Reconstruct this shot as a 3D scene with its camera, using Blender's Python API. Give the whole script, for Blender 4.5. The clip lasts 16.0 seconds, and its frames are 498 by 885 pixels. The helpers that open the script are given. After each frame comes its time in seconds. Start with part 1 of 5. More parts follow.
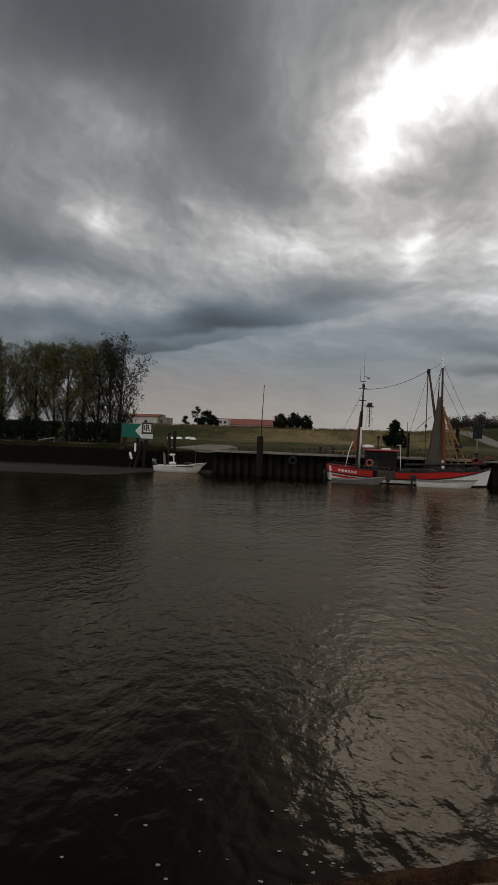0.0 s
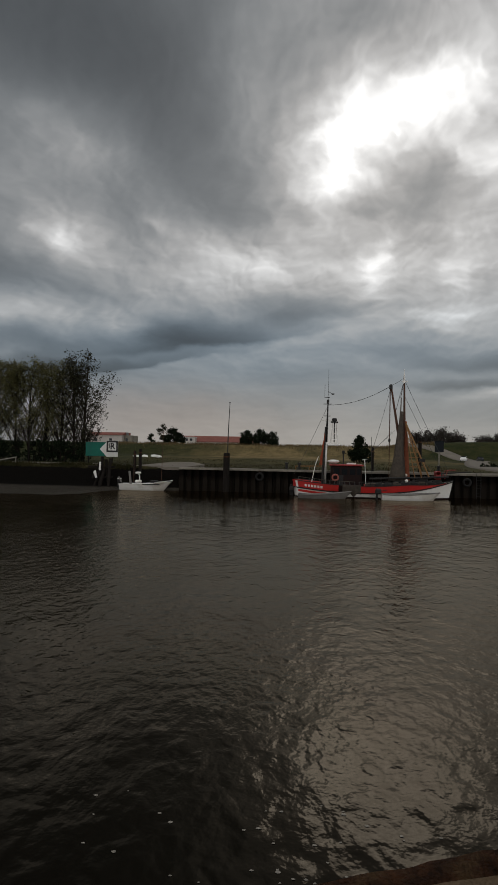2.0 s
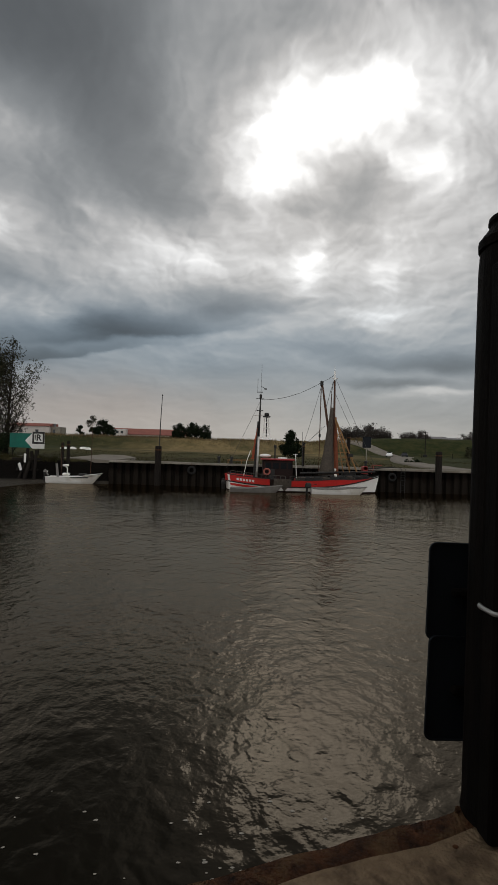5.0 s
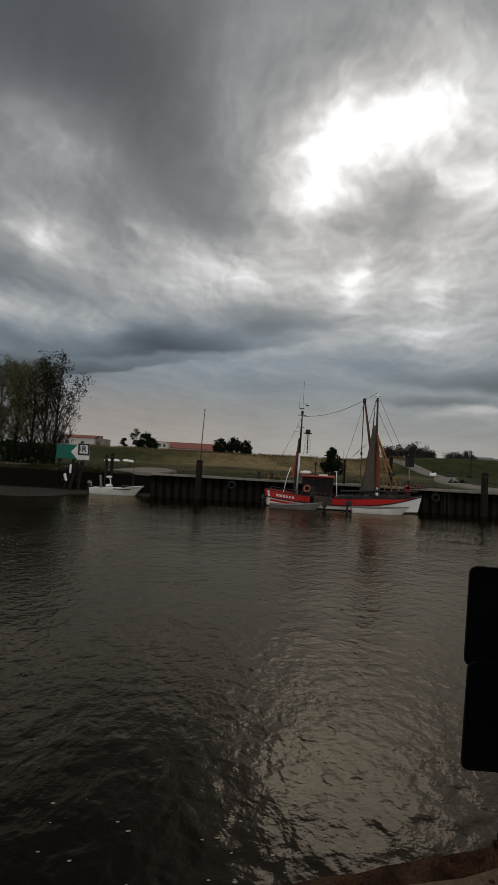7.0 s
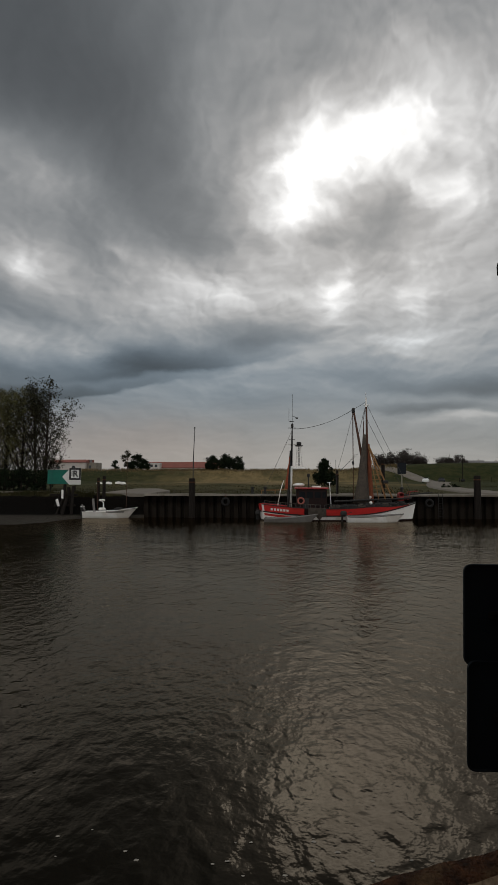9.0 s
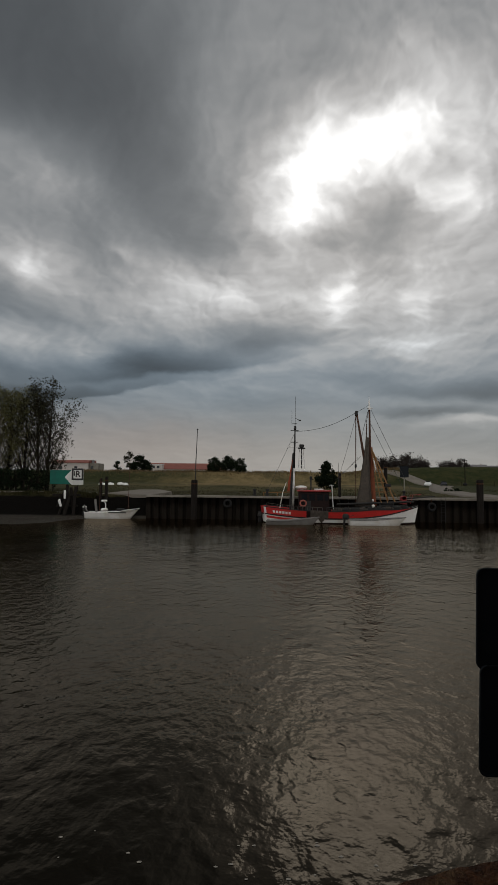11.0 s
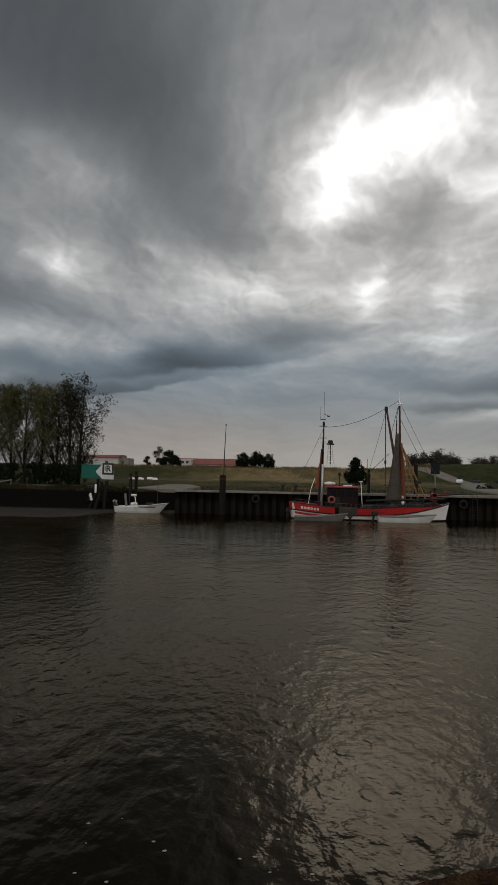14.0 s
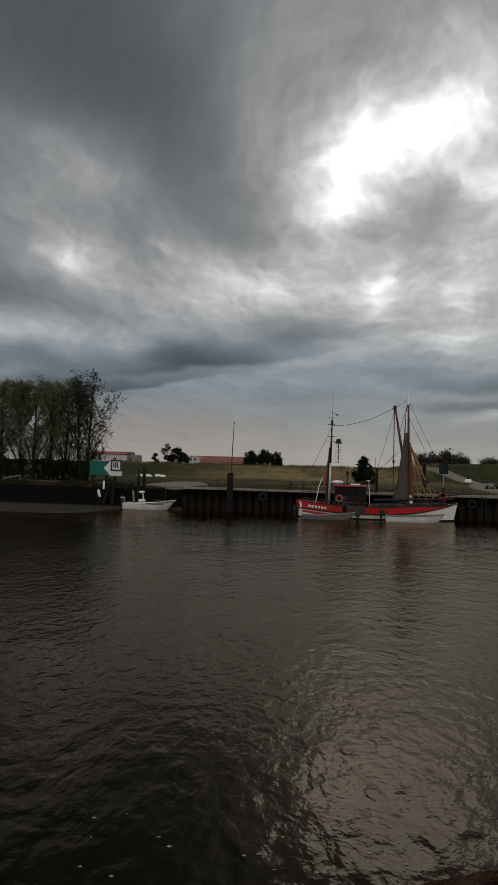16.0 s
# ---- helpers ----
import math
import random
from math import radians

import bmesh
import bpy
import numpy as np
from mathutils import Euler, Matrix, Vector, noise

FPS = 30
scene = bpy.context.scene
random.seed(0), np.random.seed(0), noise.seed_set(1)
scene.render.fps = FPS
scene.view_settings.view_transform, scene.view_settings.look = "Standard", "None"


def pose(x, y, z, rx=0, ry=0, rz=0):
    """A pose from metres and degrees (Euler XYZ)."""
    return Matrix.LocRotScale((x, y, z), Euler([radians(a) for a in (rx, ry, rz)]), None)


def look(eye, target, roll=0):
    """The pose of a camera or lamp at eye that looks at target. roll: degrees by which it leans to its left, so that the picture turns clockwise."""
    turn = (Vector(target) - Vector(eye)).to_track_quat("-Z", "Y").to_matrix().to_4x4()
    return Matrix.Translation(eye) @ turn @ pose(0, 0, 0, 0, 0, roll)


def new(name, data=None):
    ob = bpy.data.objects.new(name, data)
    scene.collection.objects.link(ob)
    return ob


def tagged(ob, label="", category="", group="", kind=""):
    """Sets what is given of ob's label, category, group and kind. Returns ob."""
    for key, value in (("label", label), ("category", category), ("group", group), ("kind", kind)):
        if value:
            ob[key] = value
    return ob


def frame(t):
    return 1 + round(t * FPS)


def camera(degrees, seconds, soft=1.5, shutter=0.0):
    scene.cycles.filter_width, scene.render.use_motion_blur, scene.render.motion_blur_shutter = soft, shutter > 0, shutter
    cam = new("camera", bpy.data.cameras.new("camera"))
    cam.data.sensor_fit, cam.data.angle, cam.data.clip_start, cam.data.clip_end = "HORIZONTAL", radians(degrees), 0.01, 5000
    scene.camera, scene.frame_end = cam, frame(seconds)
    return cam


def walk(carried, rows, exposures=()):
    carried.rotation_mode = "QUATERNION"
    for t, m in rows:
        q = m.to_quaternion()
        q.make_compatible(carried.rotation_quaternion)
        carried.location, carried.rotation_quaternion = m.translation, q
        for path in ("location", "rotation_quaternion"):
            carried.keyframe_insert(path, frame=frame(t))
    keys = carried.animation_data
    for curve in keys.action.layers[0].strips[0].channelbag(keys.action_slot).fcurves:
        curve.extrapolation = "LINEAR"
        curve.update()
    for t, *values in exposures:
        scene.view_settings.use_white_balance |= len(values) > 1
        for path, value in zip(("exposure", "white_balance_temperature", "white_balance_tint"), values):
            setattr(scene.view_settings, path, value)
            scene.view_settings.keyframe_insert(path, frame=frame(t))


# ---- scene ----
cam = camera(47.6, 16.0)

# seconds, place, yaw (to the left), pitch (up), roll
PATH = [
    (0.0, -0.012, 0.035, 4.395, 9.60, -0.77, 1.95),
    (0.5, -0.004, 0.010, 4.363, 7.62, 1.00, 1.35),
    (1.0, -0.004, 0.009, 4.362, 6.91, 1.10, 0.90),
    (1.5, -0.004, 0.010, 4.363, 6.52, 1.08, 1.23),
    (2.0, -0.002, 0.006, 4.357, 6.24, 1.03, 1.13),
    (2.5, -0.022, 0.008, 4.352, 5.63, 0.55, 1.42),
    (3.0, 0.000, 0.010, 4.347, 0.82, 0.42, 1.66),
    (5.3, 0.000, 0.004, 4.350, -0.61, 0.65, 1.80),
    (5.5, 0.000, 0.006, 4.348, 0.00, 0.90, 2.20),
    (6.0, -0.015, -0.005, 4.357, 0.79, 0.80, 2.77),
    (6.5, -0.003, -0.022, 4.360, 3.60, 1.95, 2.44),
    (7.0, 0.006, -0.048, 4.360, 3.60, 1.99, 3.20),
    (7.5, 0.040, -0.048, 4.358, 3.11, 3.50, 3.57),
    (8.0, 0.038, -0.052, 4.354, 2.84, 4.53, 2.74),
    (8.2, 0.040, -0.040, 4.344, 2.70, 3.41, 0.96),
    (10.5, -0.011, -0.035, 4.326, 2.79, 4.03, -0.26),
    (11.0, -0.024, -0.033, 4.327, 2.99, 3.80, 0.62),
    (11.5, -0.030, -0.032, 4.333, 3.27, 3.60, 0.78),
    (12.0, -0.012, -0.035, 4.339, 3.76, 4.06, 0.31),
    (12.5, -0.024, -0.030, 4.328, 4.68, 3.77, 0.57),
    (13.0, -0.012, -0.026, 4.318, 5.02, 3.60, 0.63),
    (13.5, 0.000, -0.023, 4.318, 5.62, 3.44, 0.99),
    (14.0, 0.009, -0.023, 4.318, 5.90, 3.32, 1.04),
    (14.5, 0.010, -0.025, 4.316, 6.16, 3.23, 1.26),
    (15.0, 0.011, -0.027, 4.314, 6.48, 3.25, 1.40),
    (15.5, 0.010, -0.026, 4.314, 6.75, 3.15, 1.41),
    (16.0, 0.009, -0.022, 4.319, 6.70, 3.09, 1.58),
]


def standing(x, y, z, yaw, pitch, roll):
    a, p = radians(yaw), radians(pitch)
    ahead = Vector((-math.sin(a) * math.cos(p), math.cos(a) * math.cos(p), math.sin(p)))
    return look((x, y, z), Vector((x, y, z)) + ahead, roll)


EXPOSURES = [(0.0, 0.0), (2.5, 0.0), (3.2, 0.2), (5.3, 0.3), (6.2, 0.2), (7.0, 0.05), (8.0, 0.05), (10.5, 0.0), (16.0, 0.0)]
walk(cam, [(r[0], standing(*r[1:])) for r in PATH], EXPOSURES)

# ---------------------------------------------------------------- sky and sun
SUN_AZ, SUN_EL = 8.0, 29.0          # degrees to the right of +y, and up

# broken cloud: azimuth, elevation, tilt (degrees), half widths, how much crisper its lower side is, brighter or darker (natural logarithm)
BANKS = [
    (-31.5, 33.4, 2, 7.3, 5.0, 1, -0.28),
    (-17.2, 32.8, -18, 6.7, 7.2, 1, -0.41),
    (-11.2, 26.4, -33, 7.3, 5.2, 1.6, -0.54),
    (-7.1, 22.8, 7, 4.5, 2.2, 2.5, -0.22),
    (-23.5, 35.3, 2, 9.0, 4.4, 1, -0.32),
    (-32.2, 23.6, 2, 6.7, 2.8, 1, -0.15),
    (-33.2, 16.6, -10, 5.3, 3.0, 1.5, -0.60),
    (-27.4, 15.6, -4, 8.4, 1.4, 1.5, -0.26),
    (-18.4, 22.7, 2, 3.4, 2.2, 1, -0.22),
    (-2.3, 37.9, 2, 9.0, 3.9, 1, -0.08),
]
LOW_BANKS = [
    (-10.7, 11.0, 7, 8.4, 1.9, 5.0, -1.15),
    (-15.5, 11.6, -16, 3.4, 1.4, 2.5, -0.6),
    (-17.9, 8.4, 10, 6.7, 1.0, 5.0, -0.75),
    (-30.8, 10.1, -2, 7.3, 1.4, 1, -0.58),
    (-1.1, 14.2, 2, 5.0, 1.2, 1.5, -0.28),
    (-26.6, 7.6, 2, 6.7, 0.9, 1, -0.6),
    (-0.6, 14.2, -2, 3.4, 1.4, 1.6, -0.42),
    (14.3, 8.8, -6, 8.4, 1.4, 2.5, -0.5),
    (22.0, 8.5, 2, 3.9, 1.2, 2, -0.5),
    (6.4, 10.7, 2, 6.2, 1.1, 1.6, -0.25),
    (14.3, 6.6, -4, 5.0, 0.6, 2, -0.58),
    (2.0, 8.0, 2, 6.7, 0.8, 1, -0.15),
]
GAPS = [
    (-24.1, 27.7, -3, 4.8, 2.3, 1, 0.40),
    (-25.1, 19.6, 2, 2.1, 1.6, 1, 0.85),
    (-14.7, 21.4, -18, 2.2, 0.6, 1, 0.35),
    (-6.9, 18.8, 4, 5.3, 2.1, 1, 0.62),
    (-4.3, 17.7, 2, 1.5, 0.9, 1, 0.3),
    (-23.7, 17.3, 2, 6.7, 1.2, 1, 0.15),
    (-30.3, 12.5, 2, 5.0, 1.1, 1, 0.42),
    (-20.0, 12.7, 2, 2.1, 1.2, 1, 0.4),
    (-29.5, 9.0, 2, 1.7, 0.9, 1, 0.35),
    (-26.8, 30.0, 12, 5.0, 1.4, 1, 0.2),
    (5.3, 18.1, 82, 3.4, 0.9, 1, 0.45),
]
GLARE = [
    (8.6, 31.0, 14, 6.9, 3.0, 1, 1.15),
    (2.2, 29.1, 62, 5.3, 2.3, 1.4, 0.85),
    (2.1, 25.2, 2, 3.1, 1.5, 1.5, 0.75),
    (15.8, 26.1, -23, 2.4, 1.3, 1, 0.60),
    (10.4, 24.4, 2, 4.2, 2.5, 1, -0.60),
    (10.5, 22.5, 2, 14.0, 10.0, 1, 0.38),
    (6.1, 19.0, 77, 1.9, 0.9, 1, 0.18),
    (13.4, 17.8, 82, 3.9, 1.2, 1, 0.35),
    (10.3, 13.2, 2, 2.4, 0.7, 1, 0.3),
    (17.2, 15.6, 2, 7.8, 4.4, 1, 0.04),
    (21.7, 31.6, 72, 4.5, 2.2, 1, 0.3),
    (18.1, 5.5, 2, 3.4, 0.5, 1, 0.55),
    (13.2, 36.4, 52, 5.0, 2.2, 1, 0.12),
]
# first two: dark sky added above the view to darken the water's reflection; third: horizon
OVERHEAD = [(-36.0, 50.0, 0, 22.0, 15.0, 1, -1.6), (-4.0, 62.0, 0, 40.0, 13.0, 1, -0.55), (0.0, 6.5, 0, 90.0, 4.2, 1, -0.38)]

world = bpy.data.worlds.new("overcast_sky")
scene.world = world
world.use_nodes = True
wt = world.node_tree
wt.nodes.clear()


def wire(tree, kind, ins=(), **settings):
    """A node with its settings; ins: socket -> value or output socket."""
    n = tree.nodes.new(kind)
    for key, value in settings.items():
        setattr(n, key, value)
    for key, value in dict(ins).items():
        if isinstance(value, bpy.types.NodeSocket):
            tree.links.new(value, n.inputs[key])
        else:
            n.inputs[key].default_value = value
    return n


def wm(op, a, b=0.0, c=0.0, clamp=False):
    return wire(wt, "ShaderNodeMath", {0: a, 1: b, 2: c}, operation=op, use_clamp=clamp).outputs[0]


def wv(op, a, b=(0, 0, 0)):
    n = wire(wt, "ShaderNodeVectorMath", {0: a, 1: b}, operation=op)
    return n.outputs["Value"] if op in ("DOT_PRODUCT", "LENGTH") else n.outputs["Vector"]


def cloud_height(q):
    """How thick the cloud is: long billows with rounded heads on them."""
    h = wire(wt, "ShaderNodeTexNoise", {"Vector": q, "Scale": 0.11, "Detail": 4.0, "Roughness": 0.5}, noise_dimensions="2D").outputs[0]
    for scale, amount in ((0.20, -0.20), (0.52, -0.085), (1.3, -0.03)):
        head = wire(wt, "ShaderNodeTexVoronoi", {"Vector": q, "Scale": scale, "Smoothness": 0.75}, feature="SMOOTH_F1", voronoi_dimensions="2D").outputs["Distance"]
        h = wm("MULTIPLY_ADD", head, amount, h)
    return h


def build_sky():
    way = wire(wt, "ShaderNodeTexCoord").outputs["Generated"]
    sep = wire(wt, "ShaderNodeSeparateXYZ", {0: way})
    az = wm("MULTIPLY", wm("ARCTAN2", sep.outputs[0], sep.outputs[1]), 57.2958)
    el = wm("MULTIPLY", wm("ARCSINE", sep.outputs[2]), 57.2958)
    # the cloud sheet in perspective: flatter towards the horizon
    far = wm("MULTIPLY", wm("LOGARITHM", wm("MULTIPLY_ADD", wm("ABSOLUTE", el), 1 / 16, 1.0), math.e), 56.0)
    sheet = wire(wt, "ShaderNodeCombineXYZ", {0: az, 1: far}).outputs[0]
    # ragged edges: the clouds' outlines wander at three sizes
    at = wire(wt, "ShaderNodeCombineXYZ", {0: az, 1: el}).outputs[0]
    for scale, amount, detail in ((0.07, 3.0, 0.5), (0.18, 2.2, 1.0), (0.5, 0.9, 3.0)):
        n = wire(wt, "ShaderNodeTexNoise", {"Vector": sheet, "Scale": scale, "Detail": detail, "Roughness": 0.55}, noise_dimensions="2D")
        shift = wv("MULTIPLY", wv("SUBTRACT", n.outputs["Color"], (0.5, 0.5, 0.5)), (amount * 1.5, amount * 0.55, 0))
        at = wv("ADD", at, shift)
        bulge = shift if scale < 0.1 else wv("ADD", bulge, wv("MULTIPLY", shift, (0.8, 1.4, 0)))
    sheet = wv("ADD", sheet, bulge)
    depth = 0.0
    for a, e, tilt, wa, we, crisp, amp in BANKS + LOW_BANKS + GAPS + GLARE + OVERHEAD:
        local = wire(wt, "ShaderNodeMapping", {"Vector": at, "Location": (a, e, 0), "Rotation": (0, 0, radians(tilt)), "Scale": (wa, we, 1)}, vector_type="TEXTURE").outputs[0]
        part_ = wire(wt, "ShaderNodeSeparateXYZ", {0: local})
        v = wm("MAXIMUM", wm("MULTIPLY", part_.outputs[1], -crisp), part_.outputs[1])
        d2 = wm("MULTIPLY_ADD", part_.outputs[0], part_.outputs[0], wm("MULTIPLY", v, v))
        depth = wm("MULTIPLY_ADD", wm("EXPONENT", wm("MULTIPLY", d2, -0.7)), amp, depth)
    # billows: thick parts are dark, the sides towards the sun catch its light
    sunward = wv("NORMALIZE", wv("SUBTRACT", (SUN_AZ, 58.0, 0), sheet))
    h0 = cloud_height(sheet)
    h1 = cloud_height(wv("ADD", sheet, wv("MULTIPLY", sunward, (0.7, 0.7, 0))))
    high = wire(wt, "ShaderNodeMapRange", {"Value": el, 1: 2.0, 2: 12.0, 3: 0.35, 4: 1.0}).outputs[0]
    lively = wire(wt, "ShaderNodeMapRange", {"Value": depth, 1: -0.8, 2: 0.5, 3: 0.22, 4: 1.0}).outputs[0]
    lively = wm("MULTIPLY", lively, high)
    relief = wm("MULTIPLY", wm("SUBTRACT", h0, h1), 2.6)
    depth = wm("MULTIPLY_ADD", relief, lively, depth)
    depth = wm("MULTIPLY_ADD", wm("MULTIPLY", wm("SUBTRACT", h0, 0.36), -0.9), lively, depth)
    # the clouds behind the viewer are lit from the front
    away = wire(wt, "ShaderNodeMapRange", {"Value": sep.outputs[1], 1: -0.6, 2: 0.35, 3: 0.92, 4: 0.0}).outputs[0]
    light = wm("MULTIPLY", wm("EXPONENT", wm("ADD", depth, away)), 0.335)
    share = wire(wt, "ShaderNodeMapRange", {"Value": light, 1: 0.08, 2: 0.42, 3: 0.0, 4: 1.0}, interpolation_type="SMOOTHSTEP").outputs[0]
    tint = wire(wt, "ShaderNodeMix", {"Factor": share, 6: (0.93, 1.0, 1.04, 1), 7: (1.005, 1.0, 0.99, 1)}, data_type="RGBA").outputs[2]
    # dusty pink over the horizon, blue grey above it
    low = wv("MULTIPLY", wv("SUBTRACT", at, (-14.0, 3.5, 0)), (1 / 13.0, 1 / 2.6, 0))
    pink = wm("EXPONENT", wm("MULTIPLY", wv("DOT_PRODUCT", low, low), -0.8))
    tint = wire(wt, "ShaderNodeMix", {"Factor": pink, 6: tint, 7: (1.10, 0.99, 0.93, 1)}, data_type="RGBA").outputs[2]
    blue = wv("MULTIPLY", wv("SUBTRACT", at, (-2.0, 10.5, 0)), (1 / 40.0, 1 / 5.0, 0))
    hue = wm("EXPONENT", wm("MULTIPLY", wv("DOT_PRODUCT", blue, blue), -1.0))
    slate = wire(wt, "ShaderNodeMix", {"Factor": share, 6: (0.72, 0.98, 1.22, 1), 7: (0.94, 1.0, 1.04, 1)}, data_type="RGBA").outputs[2]
    tint = wire(wt, "ShaderNodeMix", {"Factor": wm("MULTIPLY", hue, 0.95), 6: tint, 7: slate}, data_type="RGBA").outputs[2]
    cloud = wire(wt, "ShaderNodeBackground", {"Color": tint, "Strength": light})
    sky = wire(wt, "ShaderNodeTexSky", {}, sky_type="NISHITA", sun_disc=False, sun_elevation=radians(SUN_EL), sun_rotation=radians(SUN_AZ))
    clear = wire(wt, "ShaderNodeBackground", {"Color": sky.outputs[0], "Strength": 0.05})
    both = wire(wt, "ShaderNodeMixShader", {0: 0.94, 1: clear.outputs[0], 2: cloud.outputs[0]})
    wire(wt, "ShaderNodeOutputWorld", {0: both.outputs[0]})


build_sky()
sun = new("sun", bpy.data.lights.new("sun", "SUN"))
sun.data.energy, sun.data.angle, sun.data.color = 0.05, radians(15), (1.0, 0.97, 0.93)
sa, se = radians(SUN_AZ), radians(SUN_EL)
sun.matrix_world = look((math.sin(sa) * math.cos(se) * 90, math.cos(sa) * math.cos(se) * 90, math.sin(se) * 90), (0, 0, 0))


# ---------------------------------------------------------------- materials
def mat(name, c1, c2=None, scale=3.0, rough=0.8, metal=0.0, bump=0.25, bscale=None, island=0.0, stretch=(1, 1, 1), c3=None, stain=0.8, spec=0.5):
    """Two colours in a coarse noise, a third in stains, fine bump, optional change from piece to piece."""
    m = bpy.data.materials.new(name)
    m.use_nodes = True
    t = m.node_tree
    bsdf = t.nodes["Principled BSDF"]
    c2 = c2 or tuple(c * 0.7 for c in c1)
    co = wire(t, "ShaderNodeTexCoord").outputs["Object"]
    co = wire(t, "ShaderNodeVectorMath", {0: co, 1: stretch}, operation="MULTIPLY").outputs[0]
    n1 = wire(t, "ShaderNodeTexNoise", {"Vector": co, "Scale": scale, "Detail": 6.0, "Roughness": 0.65})
    f1 = wire(t, "ShaderNodeMapRange", {"Value": n1.outputs[0], 1: 0.32, 2: 0.68}).outputs[0]
    col = wire(t, "ShaderNodeMix", {"Factor": f1, 6: (*c1, 1), 7: (*c2, 1)}, data_type="RGBA").outputs[2]
    if c3:
        n3 = wire(t, "ShaderNodeTexNoise", {"Vector": co, "Scale": scale * 0.31, "Detail": 4.0, "Roughness": 0.7, "Distortion": 0.6})
        f3 = wire(t, "ShaderNodeMapRange", {"Value": n3.outputs[0], 1: 0.5, 2: 0.64, 3: 0.0, 4: stain}).outputs[0]
        col = wire(t, "ShaderNodeMix", {"Factor": f3, 6: col, 7: (*c3, 1)}, data_type="RGBA").outputs[2]
    if island:
        rnd = wire(t, "ShaderNodeNewGeometry").outputs["Random Per Island"]
        v = wire(t, "ShaderNodeMapRange", {"Value": rnd, 3: 1 - island, 4: 1 + island}).outputs[0]
        col = wire(t, "ShaderNodeHueSaturation", {"Color": col, "Value": v}).outputs[0]
    t.links.new(col, bsdf.inputs["Base Color"])
    bsdf.inputs["Roughness"].default_value = rough
    bsdf.inputs["Metallic"].default_value = metal
    bsdf.inputs["Specular IOR Level"].default_value = spec
    if bump:
        n2 = wire(t, "ShaderNodeTexNoise", {"Vector": co, "Scale": bscale or scale * 7, "Detail": 4.0})
        b = wire(t, "ShaderNodeBump", {"Height": n2.outputs[0], "Strength": bump, "Distance": 0.03})
        t.links.new(b.outputs[0], bsdf.inputs["Normal"])
    return m


def water_material():
    """Silty water: a dark brown body below a rippled mirror; the quay shelters the nearest water from the wind."""
    m = bpy.data.materials.new("river_water")
    m.use_nodes = True
    t = m.node_tree
    t.nodes.clear()
    co = wire(t, "ShaderNodeTexCoord").outputs["Object"]
    silt = wire(t, "ShaderNodeTexNoise", {"Vector": co, "Scale": 0.05, "Detail": 3.0})
    col = wire(t, "ShaderNodeMix", {"Factor": silt.outputs[0], 6: (0.0030, 0.0023, 0.0010, 1), 7: (0.0044, 0.0033, 0.0015, 1)}, data_type="RGBA").outputs[2]

    def waves(rows):
        total = None
        for scale, turn, squeeze, height, dist in rows:
            mp = wire(t, "ShaderNodeMapping", {"Vector": co, "Rotation": (0, 0, radians(turn)), "Scale": (1.0, squeeze, 1.0)})
            n = wire(t, "ShaderNodeTexNoise", {"Vector": mp.outputs[0], "Scale": scale, "Detail": 1.5, "Roughness": 0.4, "Distortion": dist})
            term = wire(t, "ShaderNodeMath", {0: n.outputs[0], 1: height}, operation="MULTIPLY").outputs[0]
            total = term if total is None else wire(t, "ShaderNodeMath", {0: total, 1: term}, operation="ADD").outputs[0]
        return total

    # slow swell from two ways; then wind ripples that run askew to the quay
    swell = waves(((0.35, 14, 1.2, 0.030, 0.4), (1.1, -28, 0.9, 0.024, 0.5), (2.4, 30, 0.8, 0.029, 0.5)))
    chop = waves(((3.6, 38, 0.7, 0.024, 0.4), (6.0, -24, 0.75, 0.017, 0.3), (11.0, 30, 0.8, 0.0115, 0.2), (23.0, -10, 0.9, 0.0055, 0.2)))
    gust = wire(t, "ShaderNodeTexNoise", {"Vector": co, "Scale": 0.13, "Detail": 3.0})
    g = wire(t, "ShaderNodeMapRange", {"Value": gust.outputs[0], 1: 0.38, 2: 0.62, 3: 0.45, 4: 1.0}).outputs[0]
    y = wire(t, "ShaderNodeSeparateXYZ", {0: co}).outputs[1]
    lee = wire(t, "ShaderNodeMapRange", {"Value": y, 1: 5.0, 2: 11.0, 3: 0.2, 4: 1.0}).outputs[0]
    open_ = wire(t, "ShaderNodeMath", {0: g, 1: lee}, operation="MULTIPLY").outputs[0]
    height = wire(t, "ShaderNodeMath", {0: chop, 1: open_, 2: swell}, operation="MULTIPLY_ADD").outputs[0]
    b = wire(t, "ShaderNodeBump", {"Height": height, "Strength": 1.0, "Distance": 1.0}).outputs[0]
    body = wire(t, "ShaderNodeBsdfDiffuse", {"Color": col, "Normal": b})
    mirror = wire(t, "ShaderNodeBsdfGlossy", {"Color": (0.79, 0.675, 0.53, 1), "Roughness": 0.05, "Normal": b})
    f = wire(t, "ShaderNodeFresnel", {"IOR": 1.33, "Normal": b})
    both = wire(t, "ShaderNodeMixShader", {0: f.outputs[0], 1: body.outputs[0], 2: mirror.outputs[0]})
    wire(t, "ShaderNodeOutputMaterial", {0: both.outputs[0]})
    return m


